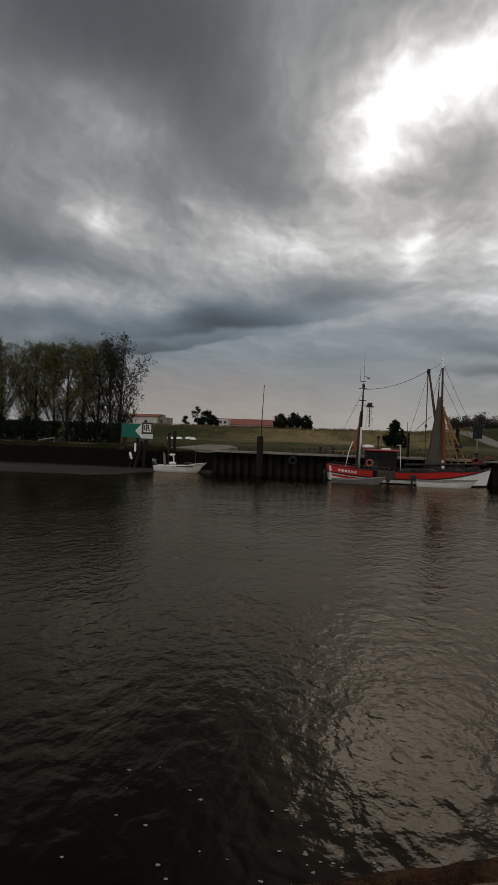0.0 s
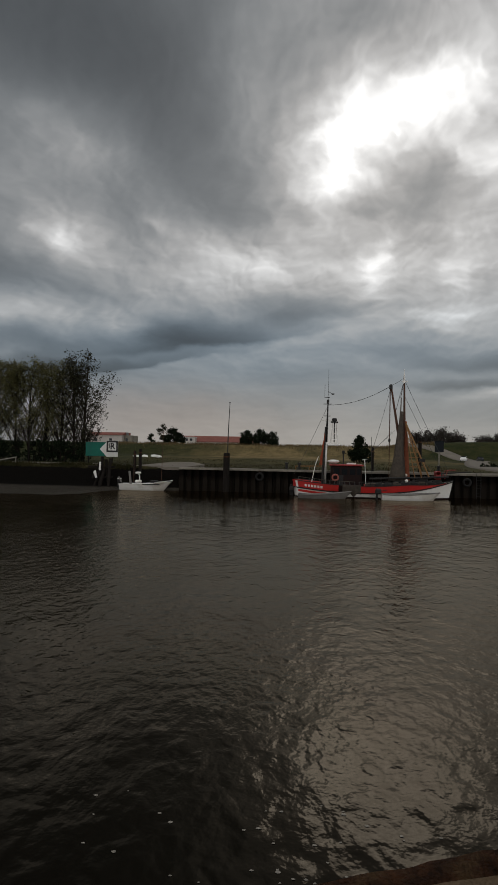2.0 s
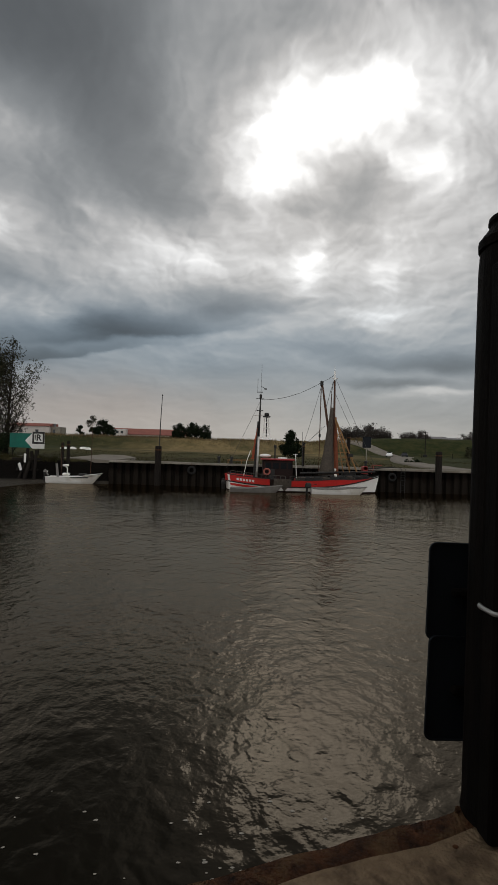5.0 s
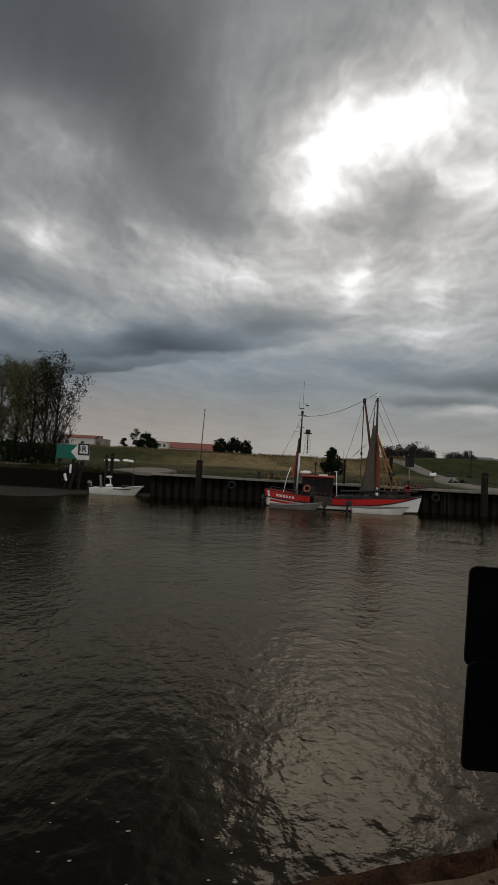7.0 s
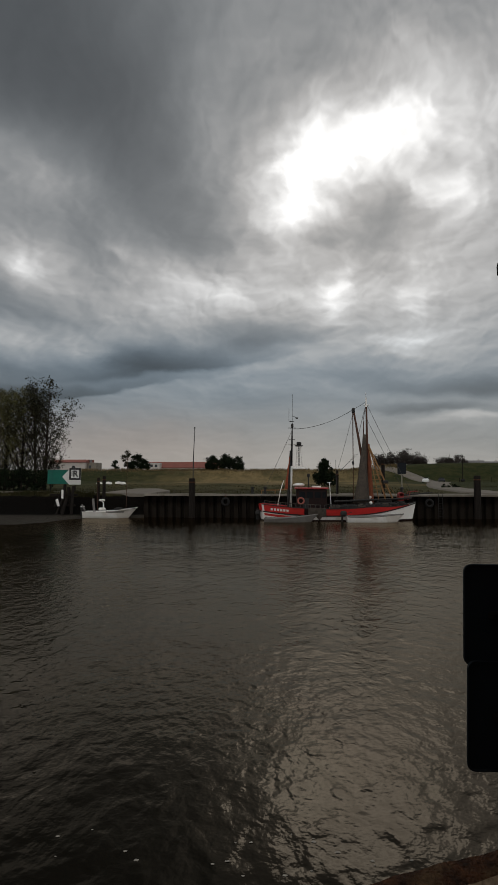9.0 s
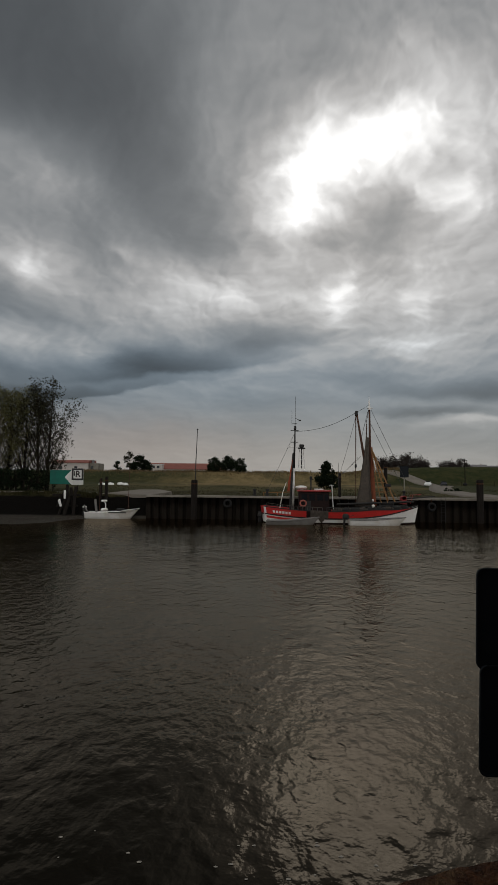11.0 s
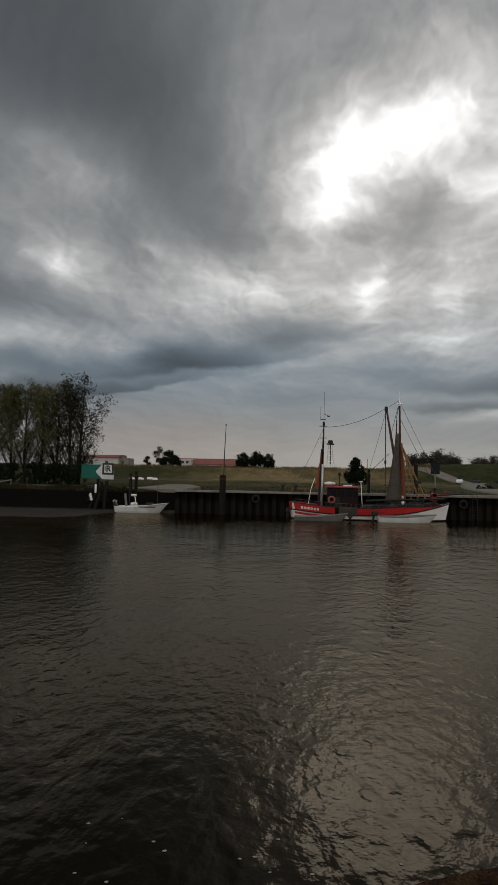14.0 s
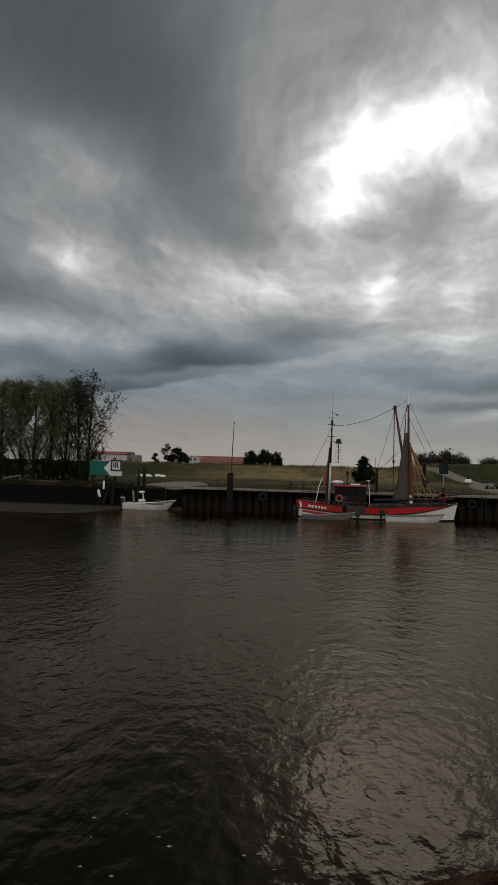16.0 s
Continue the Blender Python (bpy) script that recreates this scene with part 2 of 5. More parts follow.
def ground_material():
    """Grass with straw on the dyke's middle stretch, mud on the foreshore, by patches of noise."""
    m = bpy.data.materials.new("grass_and_mud")
    m.use_nodes = True
    t = m.node_tree
    bsdf = t.nodes["Principled BSDF"]
    co = wire(t, "ShaderNodeTexCoord").outputs["Object"]
    sep = wire(t, "ShaderNodeSeparateXYZ", {0: co})

    def noise_at(scale, detail=5.0, sy=1.0):
        v = wire(t, "ShaderNodeVectorMath", {0: co, 1: (1, sy, 1)}, operation="MULTIPLY").outputs[0]
        return wire(t, "ShaderNodeTexNoise", {"Vector": v, "Scale": scale, "Detail": detail, "Roughness": 0.65}).outputs[0]

    def mixc(f, a, b):
        return wire(t, "ShaderNodeMix", {"Factor": f, 6: a if isinstance(a, bpy.types.NodeSocket) else (*a, 1), 7: b if isinstance(b, bpy.types.NodeSocket) else (*b, 1)}, data_type="RGBA").outputs[2]

    def rng(v, a, b, c=0.0, d=1.0):
        return wire(t, "ShaderNodeMapRange", {"Value": v, 1: a, 2: b, 3: c, 4: d}).outputs[0]

    def op(o, a, b=0.0):
        return wire(t, "ShaderNodeMath", {0: a, 1: b}, operation=o).outputs[0]

    green = mixc(rng(noise_at(0.35), 0.35, 0.65), (0.018, 0.025, 0.008), (0.044, 0.044, 0.016))
    straw = mixc(rng(noise_at(0.5, 6.0, 0.35), 0.3, 0.7), (0.12, 0.090, 0.040), (0.23, 0.170, 0.082))
    wob = op("MULTIPLY", op("SUBTRACT", noise_at(0.06), 0.5), 60.0)
    x = op("ADD", sep.outputs[0], wob)
    dry = op("MULTIPLY", rng(x, -50, -20), rng(x, 40, 22))
    dry = op("MULTIPLY", dry, rng(noise_at(0.09, 6.0, 0.4), 0.36, 0.56, 0.15, 1.0))
    dry = op("MULTIPLY", dry, rng(sep.outputs[1], 105, 150, 0.25, 1.0))
    col = mixc(dry, green, straw)
    trodden = op("MULTIPLY", rng(sep.outputs[1], 110, 70), rng(noise_at(0.3, 6.0, 0.3), 0.5, 0.68, 0.0, 0.65))
    col = mixc(trodden, col, (0.055, 0.048, 0.027))
    mud = rng(op("ADD", sep.outputs[2], op("MULTIPLY", op("SUBTRACT", noise_at(0.8), 0.5), 0.8)), 2.55, 2.2)
    dark_mud = mixc(noise_at(1.3), (0.0018, 0.0016, 0.0012), (0.0055, 0.0045, 0.0035))
    strand = rng(op("ADD", sep.outputs[2], op("MULTIPLY", op("SUBTRACT", noise_at(0.9), 0.5), 0.18)), 0.34, 0.24)
    col = mixc(mud, col, mixc(strand, dark_mud, (0.045, 0.039, 0.031)))
    t.links.new(col, bsdf.inputs["Base Color"])
    bsdf.inputs["Specular IOR Level"].default_value = 0.06
    wet = rng(sep.outputs[2], 0.40, 0.20, 0.95, 0.35)
    t.links.new(wet, bsdf.inputs["Roughness"])
    b = wire(t, "ShaderNodeBump", {"Height": noise_at(2.5), "Strength": 0.7, "Distance": 0.18})
    t.links.new(b.outputs[0], bsdf.inputs["Normal"])
    return m


def pile_material():
    """Rusty black sheet steel, with pale dried silt below the high-water mark."""
    m = mat("sheet_steel", (0.006, 0.0048, 0.004), (0.0035, 0.003, 0.0026), 1.6, 0.9, 0.0, 0.5, c3=(0.011, 0.006, 0.004), spec=0.03)
    t = m.node_tree
    bsdf = t.nodes["Principled BSDF"]
    old = bsdf.inputs["Base Color"].links[0].from_socket
    co = wire(t, "ShaderNodeTexCoord").outputs["Object"]
    z = wire(t, "ShaderNodeSeparateXYZ", {0: co}).outputs[2]
    rnd = wire(t, "ShaderNodeObjectInfo").outputs["Random"]
    n = wire(t, "ShaderNodeTexNoise", {"Vector": co, "Scale": 2.2, "Detail": 5.0})
    edge = wire(t, "ShaderNodeMath", {0: n.outputs[0], 1: 0.9, 2: z}, operation="MULTIPLY_ADD").outputs[0]
    edge = wire(t, "ShaderNodeMath", {0: rnd, 1: 0.5, 2: edge}, operation="MULTIPLY_ADD").outputs[0]
    f = wire(t, "ShaderNodeMapRange", {"Value": edge, 1: 2.45, 2: 1.95, 3: 0.0, 4: 0.85}).outputs[0]
    col = wire(t, "ShaderNodeMix", {"Factor": f, 6: old, 7: (0.019, 0.0155, 0.0125, 1)}, data_type="RGBA").outputs[2]
    t.links.new(col, bsdf.inputs["Base Color"])
    return m


M = dict(
    water=water_material(), ground=ground_material(), pile=pile_material(),
    concrete=mat("pale_concrete", (0.28, 0.255, 0.215), (0.19, 0.175, 0.145), 0.8, 0.9, 0, 0.4, c3=(0.16, 0.14, 0.11), spec=0.1),
    quay=mat("sandy_concrete", (0.30, 0.215, 0.135), (0.17, 0.118, 0.072), 5.5, 0.92, 0, 0.8, 55, c3=(0.045, 0.030, 0.020), stain=0.9, spec=0.1),
    rust=mat("rusty_steel", (0.11, 0.044, 0.018), (0.016, 0.008, 0.005), 14.0, 0.9, 0, 1.0, 70, c3=(0.13, 0.075, 0.035), spec=0.2),
    timber=mat("tarred_timber", (0.012, 0.010, 0.009), (0.024, 0.020, 0.017), 2.0, 0.85, 0, 0.5, stretch=(6, 6, 0.6), spec=0.08),
    post=mat("black_painted_pile", (0.0045, 0.004, 0.0036), (0.008, 0.0065, 0.0055), 5.0, 0.72, 0, 0.5, 60, stretch=(5, 5, 0.5), c3=(0.014, 0.009, 0.007), stain=0.5, spec=0.05),
    plate=mat("dark_sign_back", (0.013, 0.016, 0.020), (0.010, 0.012, 0.015), 3.0, 0.6, 0.0, 0.1, spec=0.12),
    strap=mat("galvanised_strap", (0.50, 0.50, 0.49), (0.36, 0.36, 0.35), 8.0, 0.5, 0.3, 0.2),
    red=mat("red_paint", (0.60, 0.025, 0.022), (0.48, 0.020, 0.018), 1.4, 0.45, 0, 0.12, c3=(0.36, 0.03, 0.02), stain=0.6),
    dullred=mat("faded_red_paint", (0.36, 0.030, 0.030), (0.26, 0.025, 0.022), 1.6, 0.6, 0, 0.15, c3=(0.15, 0.03, 0.02)),
    white=mat("white_paint", (0.84, 0.83, 0.80), (0.76, 0.74, 0.70), 1.1, 0.4, 0, 0.1, c3=(0.48, 0.42, 0.34), stain=0.5),
    black=mat("black_paint", (0.022, 0.022, 0.022), (0.034, 0.032, 0.030), 2.0, 0.6, 0, 0.2, spec=0.2),
    deck=mat("worn_deck", (0.13, 0.10, 0.075), (0.08, 0.065, 0.05), 3.0, 0.85, 0, 0.3, stretch=(0.6, 6, 1), spec=0.1),
    darkred=mat("brown_red_paint", (0.022, 0.0095, 0.008), (0.013, 0.008, 0.0075), 2.0, 0.7, 0, 0.2, spec=0.15),
    glass=mat("cabin_glass", (0.012, 0.014, 0.016), (0.016, 0.018, 0.02), 1.0, 0.06, 0, 0),
    mastwood=mat("varnished_spar", (0.080, 0.034, 0.019), (0.045, 0.021, 0.013), 2.5, 0.55, 0, 0.2, stretch=(5, 5, 0.6), spec=0.2),
    tan=mat("tan_sailcloth", (0.26, 0.085, 0.045), (0.18, 0.06, 0.035), 2.0, 0.9, 0, 0.4, spec=0.05),
    orange=mat("orange_net_twine", (0.34, 0.085, 0.045), (0.22, 0.06, 0.035), 5.0, 0.9, 0, 0.4, spec=0.05),
    net=mat("grey_fishing_net", (0.105, 0.088, 0.072), (0.065, 0.056, 0.048), 4.0, 0.95, 0, 0.9, 30, spec=0.03),
    rope=mat("weathered_rope", (0.10, 0.085, 0.07), (0.06, 0.052, 0.045), 6.0, 0.9, 0, 0.2, spec=0.05),
    wire=mat("rigging_wire", (0.06, 0.058, 0.055), (0.04, 0.04, 0.04), 6.0, 0.6, 0.4, 0),
    rib=mat("rope_and_tackle", (0.30, 0.16, 0.07), (0.20, 0.11, 0.05), 5.0, 0.85, 0, 0.3, spec=0.1),
    rubber=mat("grey_rubber", (0.20, 0.19, 0.175), (0.14, 0.13, 0.12), 2.0, 0.7, 0, 0.15),
    tyre=mat("black_rubber", (0.018, 0.018, 0.018), (0.028, 0.027, 0.026), 6.0, 0.85, 0, 0.3, spec=0.1),
    ring=mat("lifebuoy_cloth", (0.38, 0.11, 0.08), (0.30, 0.08, 0.06), 5.0, 0.7, 0, 0.1),
    green=mat("green_board", (0.010, 0.13, 0.095), (0.008, 0.10, 0.075), 1.0, 0.55, 0, 0.1, c3=(0.02, 0.10, 0.08), spec=0.2),
    signwhite=mat("white_board", (0.70, 0.70, 0.68), (0.60, 0.60, 0.57), 1.5, 0.55, 0, 0.1, c3=(0.45, 0.43, 0.38), stain=0.4),
    bark=mat("poplar_bark", (0.028, 0.023, 0.018), (0.016, 0.013, 0.011), 2.5, 0.95, 0, 0.5, stretch=(3, 3, 0.6), spec=0.03),
    leaf=mat("young_poplar_leaves", (0.095, 0.087, 0.030), (0.062, 0.060, 0.020), 0.6, 0.7, 0, 0, island=0.35, spec=0.15),
    darkleaf=mat("dark_leaves", (0.030, 0.028, 0.014), (0.020, 0.020, 0.010), 0.6, 0.75, 0, 0, island=0.4, spec=0.1),
    evergreen=mat("evergreen_leaves", (0.011, 0.017, 0.007), (0.007, 0.012, 0.005), 0.8, 0.8, 0, 0, island=0.4, spec=0.08),
    twig=mat("bare_twigs", (0.060, 0.050, 0.044), (0.042, 0.036, 0.032), 1.0, 0.9, 0, 0, island=0.3, spec=0.03),
    reed=mat("dry_reed", (0.16, 0.115, 0.058), (0.105, 0.080, 0.040), 0.5, 0.9, 0, 0, island=0.35, spec=0.03),
    tuft=mat("rough_grass", (0.020, 0.024, 0.009), (0.048, 0.039, 0.018), 0.4, 0.9, 0, 0, island=0.4, spec=0.03),
    road=mat("road_surface", (0.21, 0.185, 0.155), (0.15, 0.135, 0.115), 0.5, 0.9, 0, 0.3, c3=(0.17, 0.15, 0.12), spec=0.1),
    brick=mat("pale_render", (0.52, 0.47, 0.43), (0.42, 0.38, 0.35), 0.4, 0.85, 0, 0.1, spec=0.15),
    redroof=mat("red_sheet_roof", (0.25, 0.095, 0.075), (0.19, 0.075, 0.06), 0.5, 0.7, 0, 0.2, spec=0.15),
    greyroof=mat("grey_roof", (0.20, 0.19, 0.19), (0.14, 0.135, 0.135), 0.5, 0.8, 0, 0.2, spec=0.15),
    foam=mat("foam_flecks", (0.36, 0.33, 0.28), (0.26, 0.235, 0.20), 20.0, 0.8, 0, 0.2),
    carwhite=mat("white_car_paint", (0.78, 0.78, 0.77), (0.74, 0.74, 0.73), 1.0, 0.25, 0, 0),
    cardark=mat("dark_car_paint", (0.03, 0.032, 0.036), (0.025, 0.026, 0.03), 1.0, 0.25, 0, 0),
)


# ---------------------------------------------------------------- building blocks
class Shape:
    """Points and faces of one mesh."""

    def __init__(self):
        self.v, self.f = [], []

    def add(self, verts, faces):
        k = len(self.v)
        self.v += [tuple(p) for p in verts]
        self.f += [tuple(i + k for i in q) for q in faces]
        return self

    def box(self, cx, cy, cz, sx, sy, sz, rz=0.0, bevel=0.0, tilt=0.0):
        """A box round its centre, its upright and top edges chamfered."""
        b = min(bevel, sx * 0.45, sy * 0.45, sz * 0.45)
        hx, hy, hz = sx / 2, sy / 2, sz / 2
        m = Euler((tilt, 0, radians(rz))).to_matrix()
        if b <= 0:
            lay = [(-hz, 0), (hz, 0)]
            ring = [(-hx, -hy), (hx, -hy), (hx, hy), (-hx, hy)]
        else:
            lay = [(-hz, b), (-hz + b, 0), (hz - b, 0), (hz, b)]
            ring = [(-hx + b, -hy), (hx - b, -hy), (hx, -hy + b), (hx, hy - b), (hx - b, hy), (-hx + b, hy), (-hx, hy - b), (-hx, -hy + b)]
        n, pts, faces = len(ring), [], []
        for z, inset in lay:
            for x, y in ring:
                kx, ky = (hx - inset) / hx, (hy - inset) / hy
                pts.append(m @ Vector((x * kx, y * ky, z)) + Vector((cx, cy, cz)))
        for i in range(len(lay) - 1):
            for j in range(n):
                faces.append((i * n + j, i * n + (j + 1) % n, (i + 1) * n + (j + 1) % n, (i + 1) * n + j))
        faces.append(tuple(reversed(range(n))))
        faces.append(tuple(range((len(lay) - 1) * n, len(lay) * n)))
        return self.add(pts, faces)

    def tube(self, pts, radii, seg=8, closed=False):
        """A round bar through the points, with its own thickness at each."""
        pts = [Vector(p) for p in pts]
        if not isinstance(radii, (list, tuple)):
            radii = [radii] * len(pts)
        rings, n = [], len(pts)
        side = None
        for i, p in enumerate(pts):
            a, b = pts[(i - 1) % n if closed else max(i - 1, 0)], pts[(i + 1) % n if closed else min(i + 1, n - 1)]
            d = (b - a).normalized()
            if side is None:
                side = d.cross(Vector((0, 0, 1)) if abs(d.z) < 0.9 else Vector((1, 0, 0))).normalized()
            side = (side - d * side.dot(d)).normalized()
            up = d.cross(side)
            rings.append([p + (side * math.cos(2 * math.pi * j / seg) + up * math.sin(2 * math.pi * j / seg)) * radii[i] for j in range(seg)])
        faces = []
        for i in range(n if closed else n - 1):
            for j in range(seg):
                k = (i + 1) % n
                faces.append((i * seg + j, i * seg + (j + 1) % seg, k * seg + (j + 1) % seg, k * seg + j))
        if not closed:
            faces += [tuple(reversed(range(seg))), tuple(range((n - 1) * seg, n * seg))]
        return self.add([q for r in rings for q in r], faces)

    def loft(self, rows, caps=True, wrap=False):
        """A skin over rows of points."""
        w, faces = len(rows[0]), []
        for i in range(len(rows) - 1):
            for j in range(w if wrap else w - 1):
                faces.append((i * w + j, i * w + (j + 1) % w, (i + 1) * w + (j + 1) % w, (i + 1) * w + j))
        if caps:
            faces += [tuple(reversed(range(w))), tuple(range((len(rows) - 1) * w, len(rows) * w))]
        return self.add([p for r in rows for p in r], faces)

    def ball(self, c, r, rows=6, seg=10):
        c = Vector(c)
        rr = r if isinstance(r, (tuple, list)) else (r, r, r)
        out = []
        for i in range(rows + 1):
            a = math.pi * i / rows
            s = max(math.sin(a), 0.02)
            out.append([c + Vector((rr[0] * s * math.cos(2 * math.pi * j / seg), rr[1] * s * math.sin(2 * math.pi * j / seg), rr[2] * -math.cos(a))) for j in range(seg)])
        return self.loft(out, True, True)

    def leaves(self, rnd, centre, radius, count, size, flat=1.0):
        """Small leaf blades scattered in a ragged cloud."""
        for _ in range(count):
            d = Vector((rnd.gauss(0, 1), rnd.gauss(0, 1), rnd.gauss(0, 1) * flat)) * 0.55
            p = Vector(centre) + Vector((d.x * radius, d.y * radius, d.z * radius))
            a = Vector((rnd.uniform(-1, 1), rnd.uniform(-1, 1), rnd.uniform(-1, 1))).normalized()
            b = a.cross(Vector((rnd.uniform(-1, 1), rnd.uniform(-1, 1), rnd.uniform(-1, 1)))).normalized()
            s = size * rnd.uniform(0.6, 1.35)
            self.add([p - a * s, p + b * s * 0.45, p + a * s, p - b * s * 0.45], [(0, 1, 2, 3)])
        return self

    def mesh(self, name, smooth=False):
        me = bpy.data.meshes.new(name)
        me.from_pydata(self.v, [], self.f)
        if smooth:
            me.shade_smooth()
        me.update()
        return me


def part(name, shape, material, parent=None, label="", smooth=False, at=None):
    """Links a shape as one mesh object under a thing or part."""
    me = shape.mesh(name, smooth) if isinstance(shape, Shape) else shape
    if material and not me.materials:
        me.materials.append(material)
    ob = new(name, me)
    if parent:
        ob.parent = parent
    if at:
        ob.matrix_basis = at
    return tagged(ob, label)


def thing(name, label, category, m=None, group=""):
    ob = tagged(new(name), label, category, group)
    ob.empty_display_size = 0.2
    if m is not None:
        ob.matrix_basis = m
    return ob


def single(name, shape, material, label, category, m=None, group="", kind="", smooth=False):
    ob = part(name, shape, material, None, label, smooth)
    if m is not None:
        ob.matrix_basis = m
    return tagged(ob, "", category, group, kind)


def ease(v, a, b):
    k = min(max((v - a) / (b - a), 0.0), 1.0)
    return k * k * (3 - 2 * k)


# ---------------------------------------------------------------- land and water
QUAY_Y, QUAY_Z, QUAY_X0 = 61.7, 2.5, -14.5


def crest(x):
    return 7.15 + 2.6 * ease(x, 18, 58) + 1.2 * ease(x, 60, 130) + 0.10 * math.sin(x * 0.21) + 0.06 * math.sin(x * 0.63 + 1)


def land(x, y):
    """Height of the ground."""
    behind = 2.45 + 0.55 * ease(y, 62, 170)
    rough = 0.10 * noise.noise((x * 0.21, y * 0.21, 3.1)) + 0.22 * noise.noise((x * 0.045, y * 0.045, 7.7)) * ease(y, 66, 95)
    d0, d1 = 178 + 4 * math.sin(x * 0.02), 205
    up = ease(y, d0, d1) * (1 - ease(y, 211, 240))
    h = behind + (crest(x) - behind) * up + rough * (1 - 0.6 * up)
    if y < QUAY_Y + 0.5 and x > QUAY_X0:
        return -3.0
    if x <= QUAY_X0:
        edge = 51.2 + 0.05 * (x + 29) + 9.6 * ease(x, -23.5, -20.0) + 0.5 * noise.noise((x * 0.2, 0, 0))
        foot = 60.2 + 1.0 * ease(x, -26, -20)
        if y < edge:
            return max(-3.0, (y - edge) * 0.12)
        if y < foot:
            return 0.28 * (y - edge) / max(foot - edge, 0.5) + 0.03 * noise.noise((x * 0.9, y * 0.9, 0))
        if y < 64:
            k = ease(y, foot, 63.6)
            return 0.28 + k * (2.5 - 0.28) + 0.22 * noise.noise((x * 0.5, y * 0.7, 2))
    return h


def build_ground():
    xs = [-3000, -1500, -700, -350, -200, -140, -110] + [-90 + 1.5 * i for i in range(51)] + [QUAY_X0, QUAY_X0 + 0.02] + [-13.2 + 1.7 * i for i in range(90)] + [145, 160, 185, 220, 300, 450, 800, 1500, 3000]
    ys = [40, 46] + [48 + 0.6 * i for i in range(23)] + [QUAY_Y + 0.45, QUAY_Y + 0.5, 62.8, 63.4, 64, 64.8] + [66 + 1.6 * i for i in range(60)] + [163 + 2.0 * i for i in range(42)] + [260, 300, 400, 600, 1000, 1800, 3200]
    s = Shape()
    rows = [[(x, y, land(x, y)) for x in xs] for y in ys]
    s.loft(rows, caps=False)
    single("ground", s, M["ground"], "uneven grass land with mud foreshore and a grassy dyke", "ground", kind="structure", smooth=True)


build_ground()

s = Shape()
s.add([(-3000, -40, 0), (3000, -40, 0), (3000, 66, 0), (-3000, 66, 0)], [(0, 1, 2, 3)])
single("water", s, M["water"], "rippled brown river water reflecting grey clouds", "water", kind="structure")

# the near quay, whose edge runs askew
E0, EDGE_TURN, NEAR_Z = Vector((1.03, 2.627, 0)), 21.7, 2.7


def near(u, v, z):
    """A place on the near quay: along the edge, towards the river, height."""
    a = radians(EDGE_TURN)
    return Vector((E0.x + u * math.cos(a) - v * math.sin(a), E0.y + u * math.sin(a) + v * math.cos(a), z))


def build_near_quay():
    q = thing("near_quay", "sandy concrete quay with a rusty steel edge", "quay")
    tagged(q, kind="structure")
    s = Shape()
    us = [-400, -60, -12] + [-6 + 0.25 * i for i in range(49)] + [12, 60, 400]
    vs = [-300, -60, -14, -5, -2.5] + [-1.6 + 0.1 * i for i in range(16)]
    rows = []
    for v in vs:
        rows.append([near(u, v, NEAR_Z - 0.012 + 0.012 * noise.noise((u * 2.1, v * 2.1, 0)) if abs(u) < 8 else NEAR_Z - 0.01) for u in us])
    s.loft(rows, caps=False)
    part("pavement", s, M["quay"], q, smooth=True)
    s = Shape()
    n = 240
    rows = []
    prof = [(-0.13, -0.022), (-0.085, -0.006), (-0.045, 0.002), (-0.012, 0.004), (0.0, -0.006), (0.0, -0.3), (-0.03, -0.32)]
    for i in range(n + 1):
        u = -7.5 + 15 * i / n
        w = noise.noise((u * 4.0, 0, 0)) * 0.009 + noise.noise((u * 17.0, 3, 0)) * 0.007
        rows.append([near(u, v + w * (1 if k in (3, 4) else (2.2 if k < 2 else 0.3)), NEAR_Z + z + w * 0.6) for k, (v, z) in enumerate(prof)])
    s.loft(rows, caps=False)
    part("edge_angle", s, M["rust"], q, "pitted rusty steel edge", smooth=False)
    s = Shape()
    s.loft([[near(u, -0.03, z) for u in (-400, -40, 40, 400)] for z in (NEAR_Z - 0.3, -4)], caps=False)
    part("wall_face", s, M["pile"], q)
    rnd = random.Random(5)
    for i in range(7):
        s = Shape()
        u, v = rnd.uniform(-1.6, 0.7), rnd.uniform(-0.35, -0.14)
        r = rnd.uniform(0.006, 0.016)
        s.ball(near(u, v, NEAR_Z + r * 0.2), (r, r * 0.8, r * 0.45), 5, 8)
        single("pebble", s, M["quay"] if i % 2 else M["rust"], "small flat stone on the quay's edge", "pebble", group="pebbles", smooth=True)


build_near_quay()

# unseen wall added behind the viewer to shade the near quay and its post
s = Shape()
s.loft([[near(u, v, z) for u, v in ((-45, -5.0), (45, -5.0), (45, -14), (-45, -14))] for z in (NEAR_Z - 0.1, NEAR_Z + 9.0)], True, True)
single("wall_south", s, mat("shade_wall_brick", (0.10, 0.055, 0.042), (0.07, 0.042, 0.034), 0.8, 0.9, 0, 0.4), "plain unseen wall added behind the quay to shade it", "wall", kind="structure")


